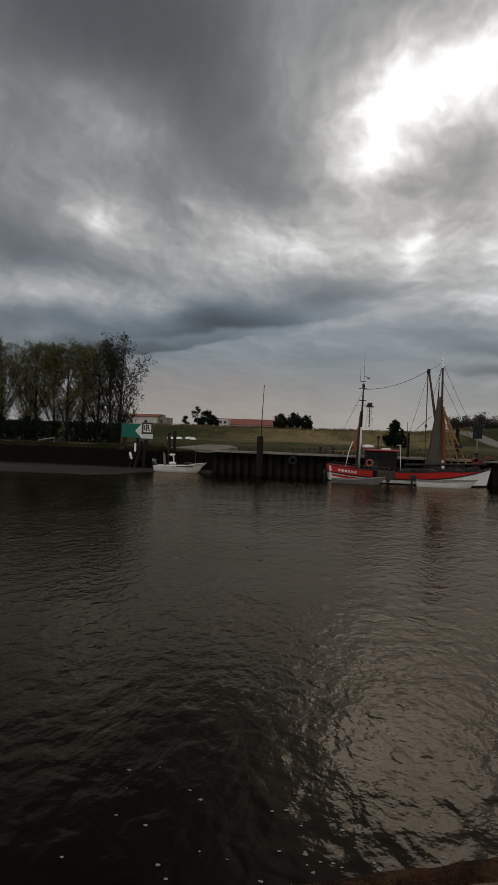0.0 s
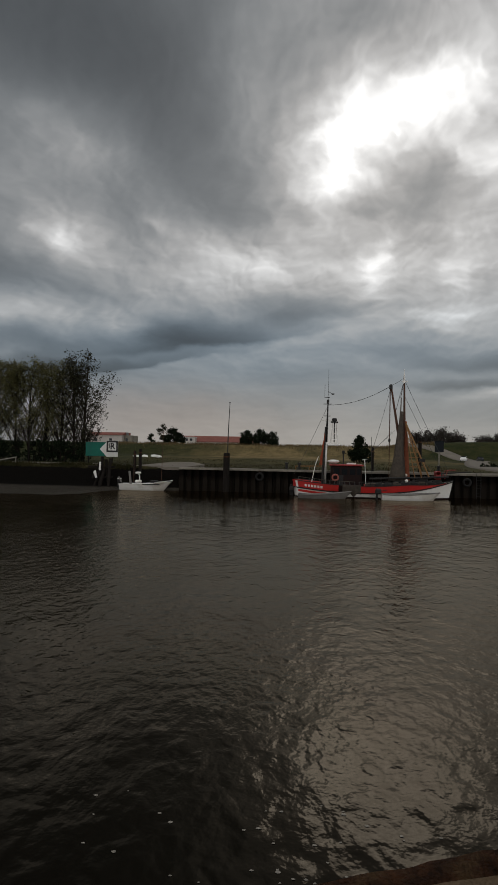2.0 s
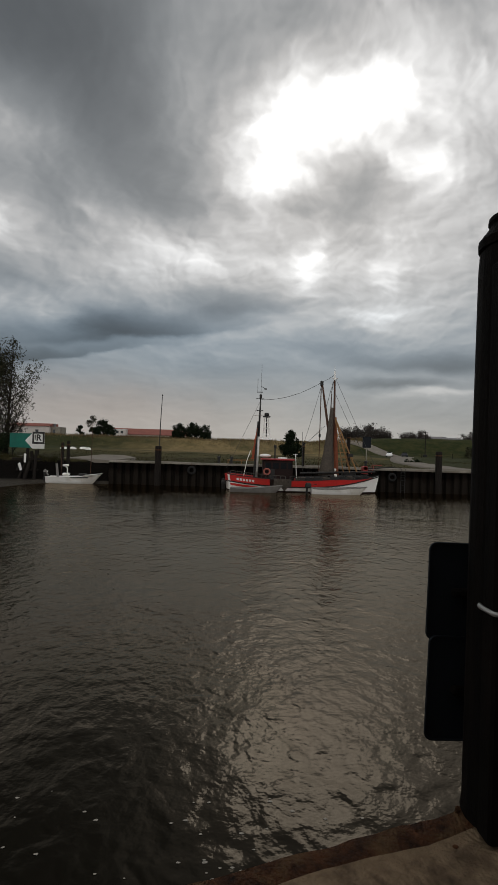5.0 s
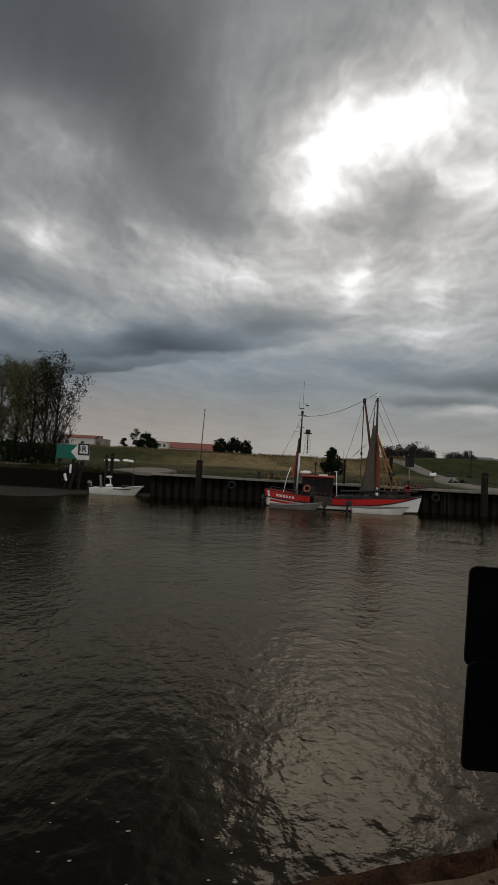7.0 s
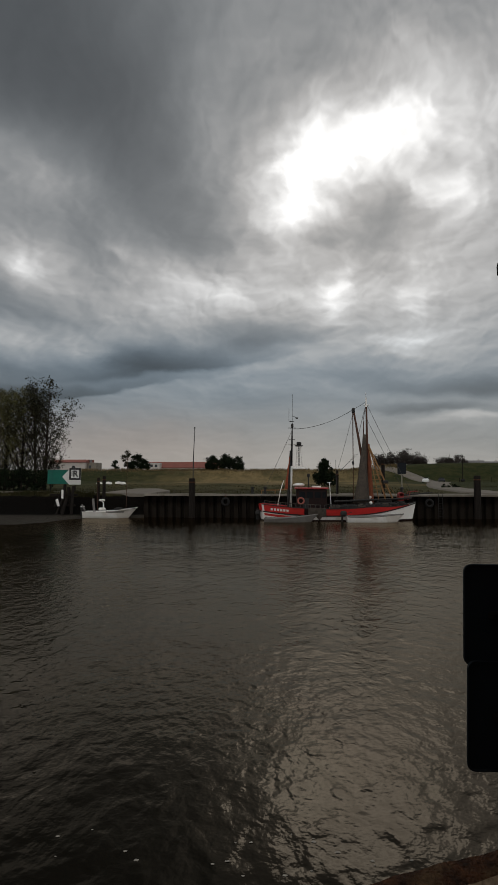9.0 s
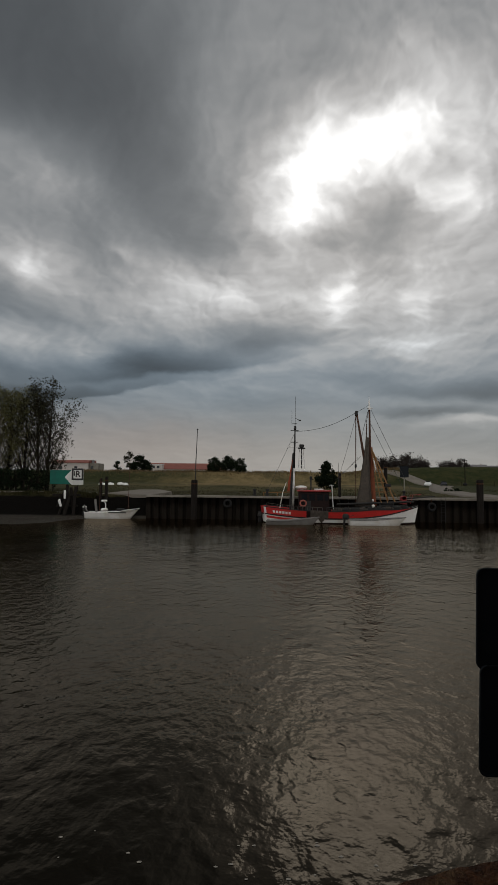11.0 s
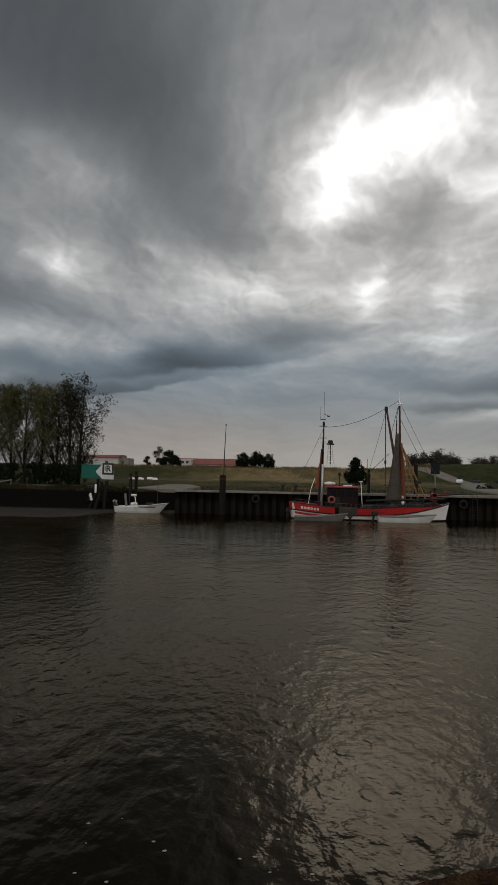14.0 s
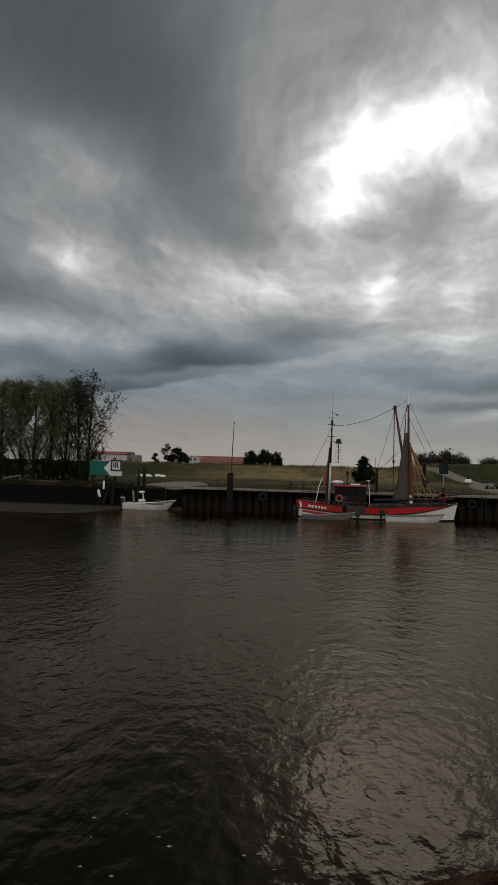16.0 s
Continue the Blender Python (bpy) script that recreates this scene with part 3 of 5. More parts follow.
def build_far_quay():
    q = thing("far_quay", "dark sheet-pile quay wall with a pale concrete cap", "quay")
    tagged(q, kind="structure")
    for i in range(15):
        s = Shape()
        x0 = QUAY_X0 + i * 6.0
        s.box(x0 + 3.0, QUAY_Y + 0.25, QUAY_Z - 0.03, 5.985, 0.72, 0.24, bevel=0.03)
        part("cap_stone", s, M["concrete"], q)
    s = Shape()
    s.box(QUAY_X0 + 250, QUAY_Y + 0.25, QUAY_Z - 0.04, 320, 0.7, 0.22)
    s.box(QUAY_X0 + 250, QUAY_Y + 0.3, 0, 320, 0.3, 4.6)
    part("wall_beyond", s, M["pile"], q)
    s = Shape()
    s.box(QUAY_X0 + 0.05, QUAY_Y + 2.2, 0.3, 0.25, 4.2, 4.1)
    part("wing_wall", s, M["pile"], q)
    s = Shape()
    p, d = 0.90, 0.42
    prof = [(0, 0), (0.44, 0), (0.56, d), (0.78, d), (0.90, 0)]
    s.loft([[(x, y, z) for x, y in prof] for z in (-3.0, QUAY_Z - 0.13)], caps=False)
    s.loft([[(x, y + 0.014, z) for x, y in reversed(prof)] for z in (-3.0, QUAY_Z - 0.13)], caps=False)
    me = s.mesh("sheet_pile")
    me.materials.append(M["pile"])
    for i in range(100):
        part("sheet_pile", me, None, q, at=pose(QUAY_X0 + i * p, QUAY_Y, 0))


build_far_quay()


def timber_pile(x, y, top, r, label, group="mooring piles"):
    s = Shape()
    s.tube([(0, 0, -3), (0, 0, top - 0.35), (0.01, 0, top - 0.05), (0.01, 0, top)], [r, r * 0.97, r * 0.95, r * 0.78], 10)
    t = thing("mooring_pile", label, "mooring pile", pose(x, y, 0), group)
    part("shaft", s, M["timber"], t, smooth=False)
    s = Shape()
    s.tube([(0, 0, top - 0.5), (0, 0, top - 0.38)], r * 1.06, 10)
    part("iron_band", s, M["rust"], t)
    return t


timber_pile(-9.15, QUAY_Y - 0.35, 4.30, 0.36, "thick tarred timber mooring pile at the quay wall")
timber_pile(21.4, QUAY_Y - 0.35, 4.62, 0.36, "thick tarred timber mooring pile at the quay wall")
timber_pile(-19.9, 62.6, 4.35, 0.17, "slim tarred timber pile beside the white boat")
timber_pile(-19.35, 62.9, 4.55, 0.19, "slim tarred timber pile beside the white boat")
timber_pile(6.75, QUAY_Y + 1.2, 5.2, 0.16, "slim dark timber pile behind the cutter")
timber_pile(11.75, QUAY_Y + 1.0, 6.3, 0.20, "tall dark timber pile behind the cutter")


# ---------------------------------------------------------------- the cutter
def smooth_step_list(n):
    return [i / n for i in range(n + 1)]


CUT_L = 15.65


def half_beam(u):
    """Half the cutter's breadth at the rail, stern to bow."""
    if u < 0.22:
        return 2.25 - 0.75 * ((0.22 - u) / 0.22) ** 2
    if u > 0.58:
        return max(2.25 * (1 - ((u - 0.58) / 0.42) ** 2.3), 0.06)
    return 2.25


def strake_z(u):
    return 0.46 + 0.44 * (max(0.0, 0.42 - u) / 0.42) ** 1.8 + 1.28 * (max(0.0, u - 0.42) / 0.58) ** 2.3


def rail_z(u):
    return strake_z(u) + 0.74 - 0.60 * ease(u, 0.66, 0.97)


def stem_x(u, z):
    """The stem rakes forward as it rises, the stern a little aft."""
    return u * CUT_L + (z - 1.0) * 0.22 * ease(u, 0.8, 1.0) - (z - 0.9) * 0.16 * (1 - ease(u, 0.0, 0.12))


def hull_band(lo, hi, out=0.0, u0=0.0, u1=1.0, n=44, steps=3, sides=(-1, 1), stern=True):
    """A band of both hull sides between two heights, given as functions of u."""
    s = Shape()
    for side in sides:
        rows = []
        for i in range(n + 1):
            u = u0 + (u1 - u0) * i / n
            row = []
            for k in range(steps + 1):
                z = lo(u) + (hi(u) - lo(u)) * k / steps
                flare = min(1.0, 0.80 + 0.20 * (z + 0.4) / (rail_z(u) + 0.4))
                row.append((stem_x(u, z), side * (half_beam(u) * flare + out), z))
            rows.append(row if side < 0 else row[::-1])
        s.loft(rows, caps=False)
    # the stern closes across
    if u0 == 0.0 and stern:
        row = []
        for k in range(steps + 1):
            z = lo(0) + (hi(0) - lo(0)) * k / steps
            flare = min(1.0, 0.80 + 0.20 * (z + 0.4) / (rail_z(0) + 0.4))
            b = half_beam(0) * flare + out
            row.append([(stem_x(0, z) - out - 0.34 * (1 - (j / 4 - 1) ** 2) , b * (j / 4 - 1), z) for j in range(9)])
        s.loft(row, caps=False)
    return s


def build_cutter():
    c = thing("fishing_cutter", "red and white wooden fishing cutter moored along the quay", "fishing boat", pose(-1.38, 59.5, 0))
    low = lambda u: -0.5
    hull = part("hull", hull_band(low, strake_z, steps=6), M["white"], c, "white painted hull", smooth=True)
    part("boot_top", hull_band(low, lambda u: 0.10 + 0.05 * u, 0.012), M["darkred"], hull)
    part("rubbing_strake", hull_band(lambda u: strake_z(u) - 0.02, lambda u: strake_z(u) + 0.11, 0.06), M["black"], hull, "black rubbing strake")
    bul = None
    for side in (-1, 1):
        foot = lambda u: strake_z(u) + 0.10
        q = part("bulwark", hull_band(foot, rail_z, 0.0, 0.0, 0.27, 14, 3, (side,), side < 0), M["red"], c, "red bulwark at the quarter", smooth=True)
        bul = bul or q
        part("bulwark", hull_band(foot, rail_z, 0.0, 0.27, 0.40, 10, 3, (side,)), M["darkred"], c, "dull brown red bulwark", smooth=True)
        part("bulwark", hull_band(foot, rail_z, 0.0, 0.40, 0.955, 26, 3, (side,)), M["red"], c, "bright red bulwark", smooth=True)
        part("bulwark", hull_band(foot, rail_z, 0.0, 0.955, 1.0, 6, 3, (side,)), M["white"], c, "white bow bulwark", smooth=True)
        part("cap_rail", hull_band(lambda u: rail_z(u), lambda u: rail_z(u) + 0.09, 0.05, 0.0, 1.0, 44, 1, (side,), False), M["black"], c)
        part("red_stripe", hull_band(lambda u: strake_z(u) - 0.34, lambda u: strake_z(u) - 0.12, 0.02, 0.01, 0.26, 14, 1, (side,), False), M["red"], hull)
    # white quarter trim and the name board
    s = hull_band(lambda u: strake_z(u) + 0.10, lambda u: rail_z(u) + 0.02, 0.018, 0.0, 0.014, 3, 3, (-1,), False)
    part("stern_trim", s, M["white"], bul, "white stern trim")
    for i in range(6):
        u = 0.055 + i * 0.020
        s = hull_band(lambda v: strake_z(v) + 0.26, lambda v: strake_z(v) + 0.50, 0.02, u, u + 0.014, 1, 1, (-1,))
        part("name_bar", s, M["white"], bul)
    # deck
    s = Shape()
    rows = []
    for u in smooth_step_list(36):
        b = max(half_beam(u) - 0.10, 0.03)
        z = strake_z(u) + 0.05
        rows.append([(stem_x(u, z), b * k / 3, z + 0.08 * (1 - (k / 3) ** 2)) for k in range(-3, 4)])
    s.loft(rows, caps=False)
    part("deck", s, M["deck"], c)
    # wheelhouse
    wh = part("wheelhouse", Shape().box(5.05, 0, 1.95, 3.1, 2.5, 2.5, bevel=0.06), M["darkred"], c, "dark red wheelhouse")
    part("roof", Shape().box(5.05, 0, 3.27, 3.45, 2.85, 0.16, bevel=0.05), M["dullred"], wh, "faded red roof")
    for x in (4.05, 4.85, 5.65, 6.3):
        part("window", Shape().box(x, -1.262, 2.62, 0.58 if x < 6 else 0.36, 0.03, 0.62, bevel=0.01), M["glass"], wh)
    part("door", Shape().box(4.42, -1.262, 1.75, 0.0 + 0.62, 0.035, 1.0, bevel=0.01), M["black"], wh)
    part("skylight", Shape().box(5.6, 0, 3.42, 0.9, 0.9, 0.16, bevel=0.04), M["white"], wh)
    s = Shape().ball((3.75, -0.5, 3.62), (0.62, 0.5, 0.20), 7, 14)
    part("radar_dome", s, M["white"], c, "white radar dome", smooth=True)
    s = Shape().tube([(4.75, -0.6, 3.3), (4.75, -0.6, 4.5)], 0.07, 8).box(4.75, -0.6, 4.6, 0.3, 0.25, 0.34, bevel=0.05)
    part("searchlight", s, M["black"], c)
    s = Shape().tube([(7.05, -1.0, 0.9), (6.92, -0.95, 3.2), (6.88, -0.9, 3.9)], 0.04, 8)
    s.tube([(6.62, -0.9, 3.85), (6.88, -0.9, 3.9), (7.1, -0.9, 3.85)], 0.022, 6)
    part("vent_pipe", s, M["white"], c, "white vent pipe")
    # lifebuoy on the wheelhouse's side
    ang = [2 * math.pi * i / 20 for i in range(20)]
    s = Shape().tube([(3.92 + 0.30 * math.cos(a), -1.36, 2.0 + 0.30 * math.sin(a)) for a in ang], 0.085, 8, True)
    part("lifebuoy", s, M["ring"], c, "orange red lifebuoy", smooth=True)
    # after mast
    m = part("after_mast", Shape().tube([(2.88, 0, 0.8), (2.95, 0, 4.2), (3.0, 0, 5.6)], [0.16, 0.15, 0.13], 10), M["white"], c, "white lower mast", smooth=True)
    part("topmast", Shape().tube([(3.0, 0, 5.6), (3.07, 0, 8.2), (3.11, 0, 10.1)], [0.12, 0.095, 0.055], 10), M["black"], m, "dark topmast", smooth=True)
    for z, w in ((7.85, 0.75), (8.35, 0.35), (9.6, 0.42), (10.3, 0.25)):
        part("crosstree", Shape().box(3.05, 0, z, w * 2, 0.09, 0.07, bevel=0.02), M["white"] if z < 8 else M["black"], m)
    part("mast_lamp", Shape().box(3.1, -0.05, 9.85, 0.26, 0.24, 0.42, bevel=0.06), M["black"], m)
    for x, z0, z1 in ((3.12, 10.0, 13.2), (2.75, 10.2, 11.7)):
        part("whip_aerial", Shape().tube([(x, 0, z0), (x + 0.02, 0, z1)], 0.016, 5), M["wire"], m)
    part("wind_vane", Shape().tube([(3.12, 0, 10.9), (3.6, 0, 10.65)], 0.025, 5).box(3.6, 0, 10.65, 0.28, 0.03, 0.14), M["wire"], m)
    # the dark gaff and its furled orange cloth
    part("gaff", Shape().tube([(2.65, -0.25, 1.3), (2.75, -0.25, 4.8), (2.9, -0.2, 7.2)], [0.13, 0.14, 0.07], 8), M["black"], c)
    rows = []
    for k in range(9):
        z = 3.2 + 3.3 * k / 8
        w = 0.36 * (1 - k / 9.5)
        rows.append([(2.62 + 0.03 * k - w + 0.04 * math.sin(k * 2.1), -0.30, z), (2.62 + 0.03 * k - w * 0.5, -0.42, z), (2.62 + 0.03 * k, -0.33, z), (2.62 + 0.03 * k - w * 0.5, -0.22, z)])
    part("furled_sail", Shape().loft(rows, True, True), M["orange"], c, "orange furled steadying sail")
    part("prop_bar", Shape().tube([(1.55, -1.1, 1.5), (1.85, -0.8, 3.1), (2.2, -0.5, 4.1)], 0.038, 7), M["white"], c)
    # lattice light tower standing on a bracket of the mast
    lt = part("light_tower", Shape().box(3.75, 0, 5.35, 1.35, 0.6, 0.16, bevel=0.04), M["white"], c, "white lattice light tower")
    for dx in (-0.36, 0.36):
        for dy in (-0.25, 0.25):
            part("leg", Shape().tube([(3.8 + dx, dy, 5.4), (3.8 + dx * 0.5, dy * 0.6, 7.7)], 0.035, 5), M["white"], lt)
    for z in (5.9, 6.5, 7.1):
        k = 1 - (z - 5.4) / 4.6
        part("rung", Shape().box(3.8, 0, z, 0.72 * k, 0.5 * k, 0.05), M["white"], lt)
    part("lamp_head", Shape().box(3.8, 0, 7.72, 0.78, 0.5, 0.12, bevel=0.03).box(3.8, 0, 7.95, 0.50, 0.4, 0.36, bevel=0.08).tube([(3.8, 0, 5.6), (3.8, 0, 7.7)], 0.055, 8), M["black"], lt)
    # main mast and derrick
    m = part("main_mast", Shape().tube([(10.98, 0, 0.9), (10.95, 0, 6.0), (10.87, 0, 12.2)], [0.17, 0.14, 0.085], 12), M["mastwood"], c, "brown varnished main mast", smooth=True)
    part("mast_head", Shape().tube([(10.87, 0, 11.8), (10.85, 0, 12.8)], [0.13, 0.07], 8).tube([(10.85, 0, 12.8), (10.84, 0, 13.3)], 0.03, 5).tube([(10.6, 0, 12.0), (11.2, 0, 12.0)], 0.06, 6), M["white"], m, "white masthead with fittings")
    d = part("derrick", Shape().tube([(10.9, -0.35, 2.6), (10.2, -0.5, 7.0), (9.43, -0.7, 11.5)], [0.13, 0.14, 0.09], 9), M["mastwood"], c, "brown derrick boom", smooth=True)
    part("block", Shape().box(9.42, -0.7, 11.35, 0.34, 0.22, 0.55, bevel=0.08), M["black"], d)
    part("block", Shape().box(9.35, -0.7, 5.9, 0.22, 0.18, 0.40, bevel=0.07), M["black"], d)
    part("fall", Shape().tube([(9.36, -0.7, 11.2), (9.35, -0.7, 5.9), (9.36, -0.6, 2.2)], [0.055, 0.045, 0.03], 5), M["mastwood"], d)
    part("derrick", Shape().tube([(10.85, 0.4, 2.6), (10.60, 0.5, 8.0), (10.66, 0.5, 10.4)], [0.09, 0.07, 0.045], 8), M["mastwood"], c, "brown derrick boom")
    # hanging trawl net: a tall gathered cone with folds
    rows = []
    for k in range(15):
        q = k / 14
        z = 1.75 + 7.1 * q
        cx = 10.16 + 0.37 * q
        w = 0.15 + 0.62 * (1 - q) ** 1.3
        ring = []
        for j in range(20):
            a = 2 * math.pi * j / 20
            fold = 1 + 0.16 * math.sin(5 * a + 2.2 * q) + 0.10 * math.sin(9 * a - 4 * q)
            ring.append((cx + w * fold * math.cos(a), -0.75 + w * 0.62 * fold * math.sin(a), z))
        rows.append(ring)
    part("trawl_net", Shape().loft(rows, True, True), M["net"], c, "grey brown trawl net hoisted to dry", smooth=True)
    rows = []
    for k in range(12):
        q = k / 11
        w = 0.30 * (1 - q) + 0.13
        rows.append([(11.05 + 0.10 * (1 - q) + w * math.cos(a) * (1 + 0.2 * math.sin(3 * a)), w * 0.8 * math.sin(a), 1.6 + 6.3 * q) for a in [2 * math.pi * j / 10 for j in range(10)]])
    part("furled_mainsail", Shape().loft(rows, True, True), M["tan"], c, "tan furled mainsail", smooth=True)
    # shrouds with ratlines
    foot = [(11.7, -2.0), (12.35, -1.95), (13.1, -1.8)]
    for side in (1, -1):
        sh = part("shrouds", Shape().tube([(11.0, 0, 7.9), (foot[2][0], foot[2][1] * side, 2.3)], 0.075, 6), M["rib"], c, "tarred orange brown shrouds")
        for x, y in foot[:2]:
            part("shroud", Shape().tube([(10.98, 0, 7.9), (x, y * side, 2.2)], 0.035, 5), M["rib"], sh)
        for k in range(9):
            q = 0.18 + 0.085 * k
            a = Vector((foot[0][0], foot[0][1] * side, 2.2)).lerp(Vector((10.98, 0, 7.9)), q)
            b = Vector((foot[2][0], foot[2][1] * side, 2.3)).lerp(Vector((11.0, 0, 7.9)), q)
            part("ratline", Shape().tube([a, (a + b) / 2 - Vector((0, 0, 0.04)), b], 0.022, 4), M["rib"], sh)
    part("lamp_board", Shape().box(12.45, -1.7, 3.95, 0.55, 0.2, 0.32, bevel=0.04), M["black"], c)
    # standing and running rigging
    def line(a, b, sag=0.0, r=0.018, mat_="wire"):
        a, b = Vector(a), Vector(b)
        pts = [a.lerp(b, i / 12) - Vector((0, 0, sag * 4 * (i / 12) * (1 - i / 12))) for i in range(13)]
        part("stay", Shape().tube(pts, r, 4), M[mat_], c)
    line((3.15, 0, 9.5), (9.4, -0.7, 11.45), 0.5, 0.022)
    line((9.43, -0.7, 11.5), (10.85, 0, 12.4), 0.08)
    line((10.87, 0, 12.2), (15.7, 0, 2.3), 0.12)
    line((10.87, 0, 10.6), (14.6, 0, 3.2), 0.10)
    line((3.05, 0, 9.3), (-0.3, 0, 2.2), 0.1, 0.016)
    line((9.4, -0.7, 11.2), (7.7, -0.6, 5.0), 0.2, 0.016)
    line((10.7, 0, 11.6), (9.9, -0.5, 8.6), 0.0, 0.022)
    line((10.6, 0.5, 10.4), (10.87, 0, 12.2), 0.0, 0.03, "mastwood")
    line((9.6, -0.6, 6.8), (7.2, -1.4, 4.4), 0.1, 0.016)
    line((7.6, -1.2, 2.2), (7.5, -1.2, 6.2), 0.0, 0.02)
    line((7.8, -1.2, 5.0), (9.9, -0.5, 6.9), 0.05, 0.016)
    line((11.0, 0.0, 6.6), (14.0, 0.3, 2.4), 0.05, 0.02, "rib")
    # deck gear along the rail: trawl beam, tarred nets, stanchions, winch
    part("trawl_beam", Shape().tube([(7.3, -1.9, 1.98), (15.3, -0.5, 2.28)], 0.10, 8), M["black"], c, "dark steel trawl beam")
    rnd = random.Random(8)
    for i in range(9):
        x = 7.4 + i * 0.86
        u = x / CUT_L
        y = -max(half_beam(u) - 0.66, 0.1)
        z = rail_z(u) - 0.22
        s = Shape()
        rows = []
        for k in range(7):
            a0 = k / 6
            rr = 0.36 * math.sin(math.pi * (0.12 + 0.76 * a0))
            rows.append([(x - 0.55 + 1.1 * a0, y + rr * math.cos(a) * (1 + 0.2 * math.sin(3 * a + i)), z + 0.25 + rr * 0.95 * math.sin(a) + 0.05 * rnd.random()) for a in [2 * math.pi * j / 10 for j in range(10)]])
        s.loft(rows, True, True)
        part("net_heap", s, M["black"] if i % 3 else M["net"], c, smooth=True)
    for i in range(12):
        u = 0.02 + i * 0.032
        z = rail_z(u)
        part("stanchion", Shape().tube([(stem_x(u, z), -half_beam(u) + 0.05, z), (stem_x(u, z), -half_beam(u) + 0.05, z + 0.42)], 0.03, 5), M["wire"], c)
    part("hand_rail", Shape().tube([(stem_x(u, rail_z(u)), -half_beam(u) + 0.05, rail_z(u) + 0.42) for u in [0.02 + 0.352 * i / 14 for i in range(15)]], 0.03, 5), M["rope"], c)
    # open rail above the red bulwark, and the fenders' lashing line under it
    us = [0.40 + 0.035 * i for i in range(16)]
    for u in us[::2]:
        z = rail_z(u) + 0.05
        part("stanchion", Shape().tube([(stem_x(u, z), -half_beam(u) + 0.08, z), (stem_x(u, z), -half_beam(u) + 0.10, z + 0.40)], 0.035, 5), M["black"], c)
    for up, r in ((0.43, 0.045), (0.24, 0.025)):
        part("hand_rail", Shape().tube([(stem_x(u, rail_z(u)), -half_beam(u) + 0.09, rail_z(u) + up + 0.03 * math.sin(u * 60)) for u in us], r, 5), M["black"], c)
    part("hatch_cover", Shape().box(12.6, 0, 1.85, 1.3, 1.5, 0.5, bevel=0.08), M["black"], c, "black tarred hatch cover")
    w = part("anchor_winch", Shape().tube([(14.3, -0.5, 2.65), (14.3, 0.5, 2.65)], 0.22, 10), M["dullred"], c, "red anchor winch")
    for yy in (-0.45, 0.45):
        part("winch_frame", Shape().box(14.3, yy, 2.4, 0.5, 0.1, 0.8, bevel=0.03), M["dullred"], w)
    part("bow_rail", Shape().tube([(14.9, -0.6, 2.1), (15.2, -0.45, 2.95), (16.1, 0, 3.0), (15.2, 0.45, 2.95), (14.9, 0.6, 2.1)], 0.035, 6), M["dullred"], c)
    part("bowsprit", Shape().tube([(14.4, 0.1, 2.55), (17.6, 0.1, 2.85)], [0.09, 0.05], 7), M["black"], c)
    part("deck_lamp", Shape().ball((11.1, -0.35, 2.35), 0.16, 6, 8), M["white"], c, "white round deck lamp", smooth=True)
    part("buoy", Shape().ball((10.9, -2.0, 1.85), 0.17, 6, 8), M["white"], c, "white round buoy", smooth=True)
    part("fish_hatch", Shape().box(8.6, 0, 1.15, 1.6, 1.8, 0.6, bevel=0.06), M["deck"], c)
    # grey net draped over the bulwark amidships
    rows = []
    for i in range(15):
        u = 0.295 + 0.115 * i / 14
        row = []
        for k in range(8):
            z = rail_z(u) + 0.12 - k * (rail_z(u) + 0.02) / 7 * (0.80 + 0.20 * math.sin(i * 0.9))
            flare = min(1.0, 0.80 + 0.20 * (z + 0.4) / (rail_z(u) + 0.4))
            row.append((stem_x(u, z), -half_beam(u) * flare - 0.09 - 0.05 * math.sin(i * 1.7 + k * 0.6), z))
        rows.append(row)
    for i in range(14, -1, -1):
        rows.append([(x, y + 0.05, z) for x, y, z in rows[i]])
    part("draped_net", Shape().loft(rows, False), M["net"], c, "dark grey net draped over the bulwark", smooth=True)
    # stern gear: outboard bracket and rudder
    part("rudder_gear", Shape().box(-0.55, 0.0, 0.35, 0.35, 0.25, 1.5, bevel=0.05).box(-0.5, -0.9, 0.75, 0.5, 0.5, 0.45, bevel=0.1), M["black"], c)
    return c


build_cutter()


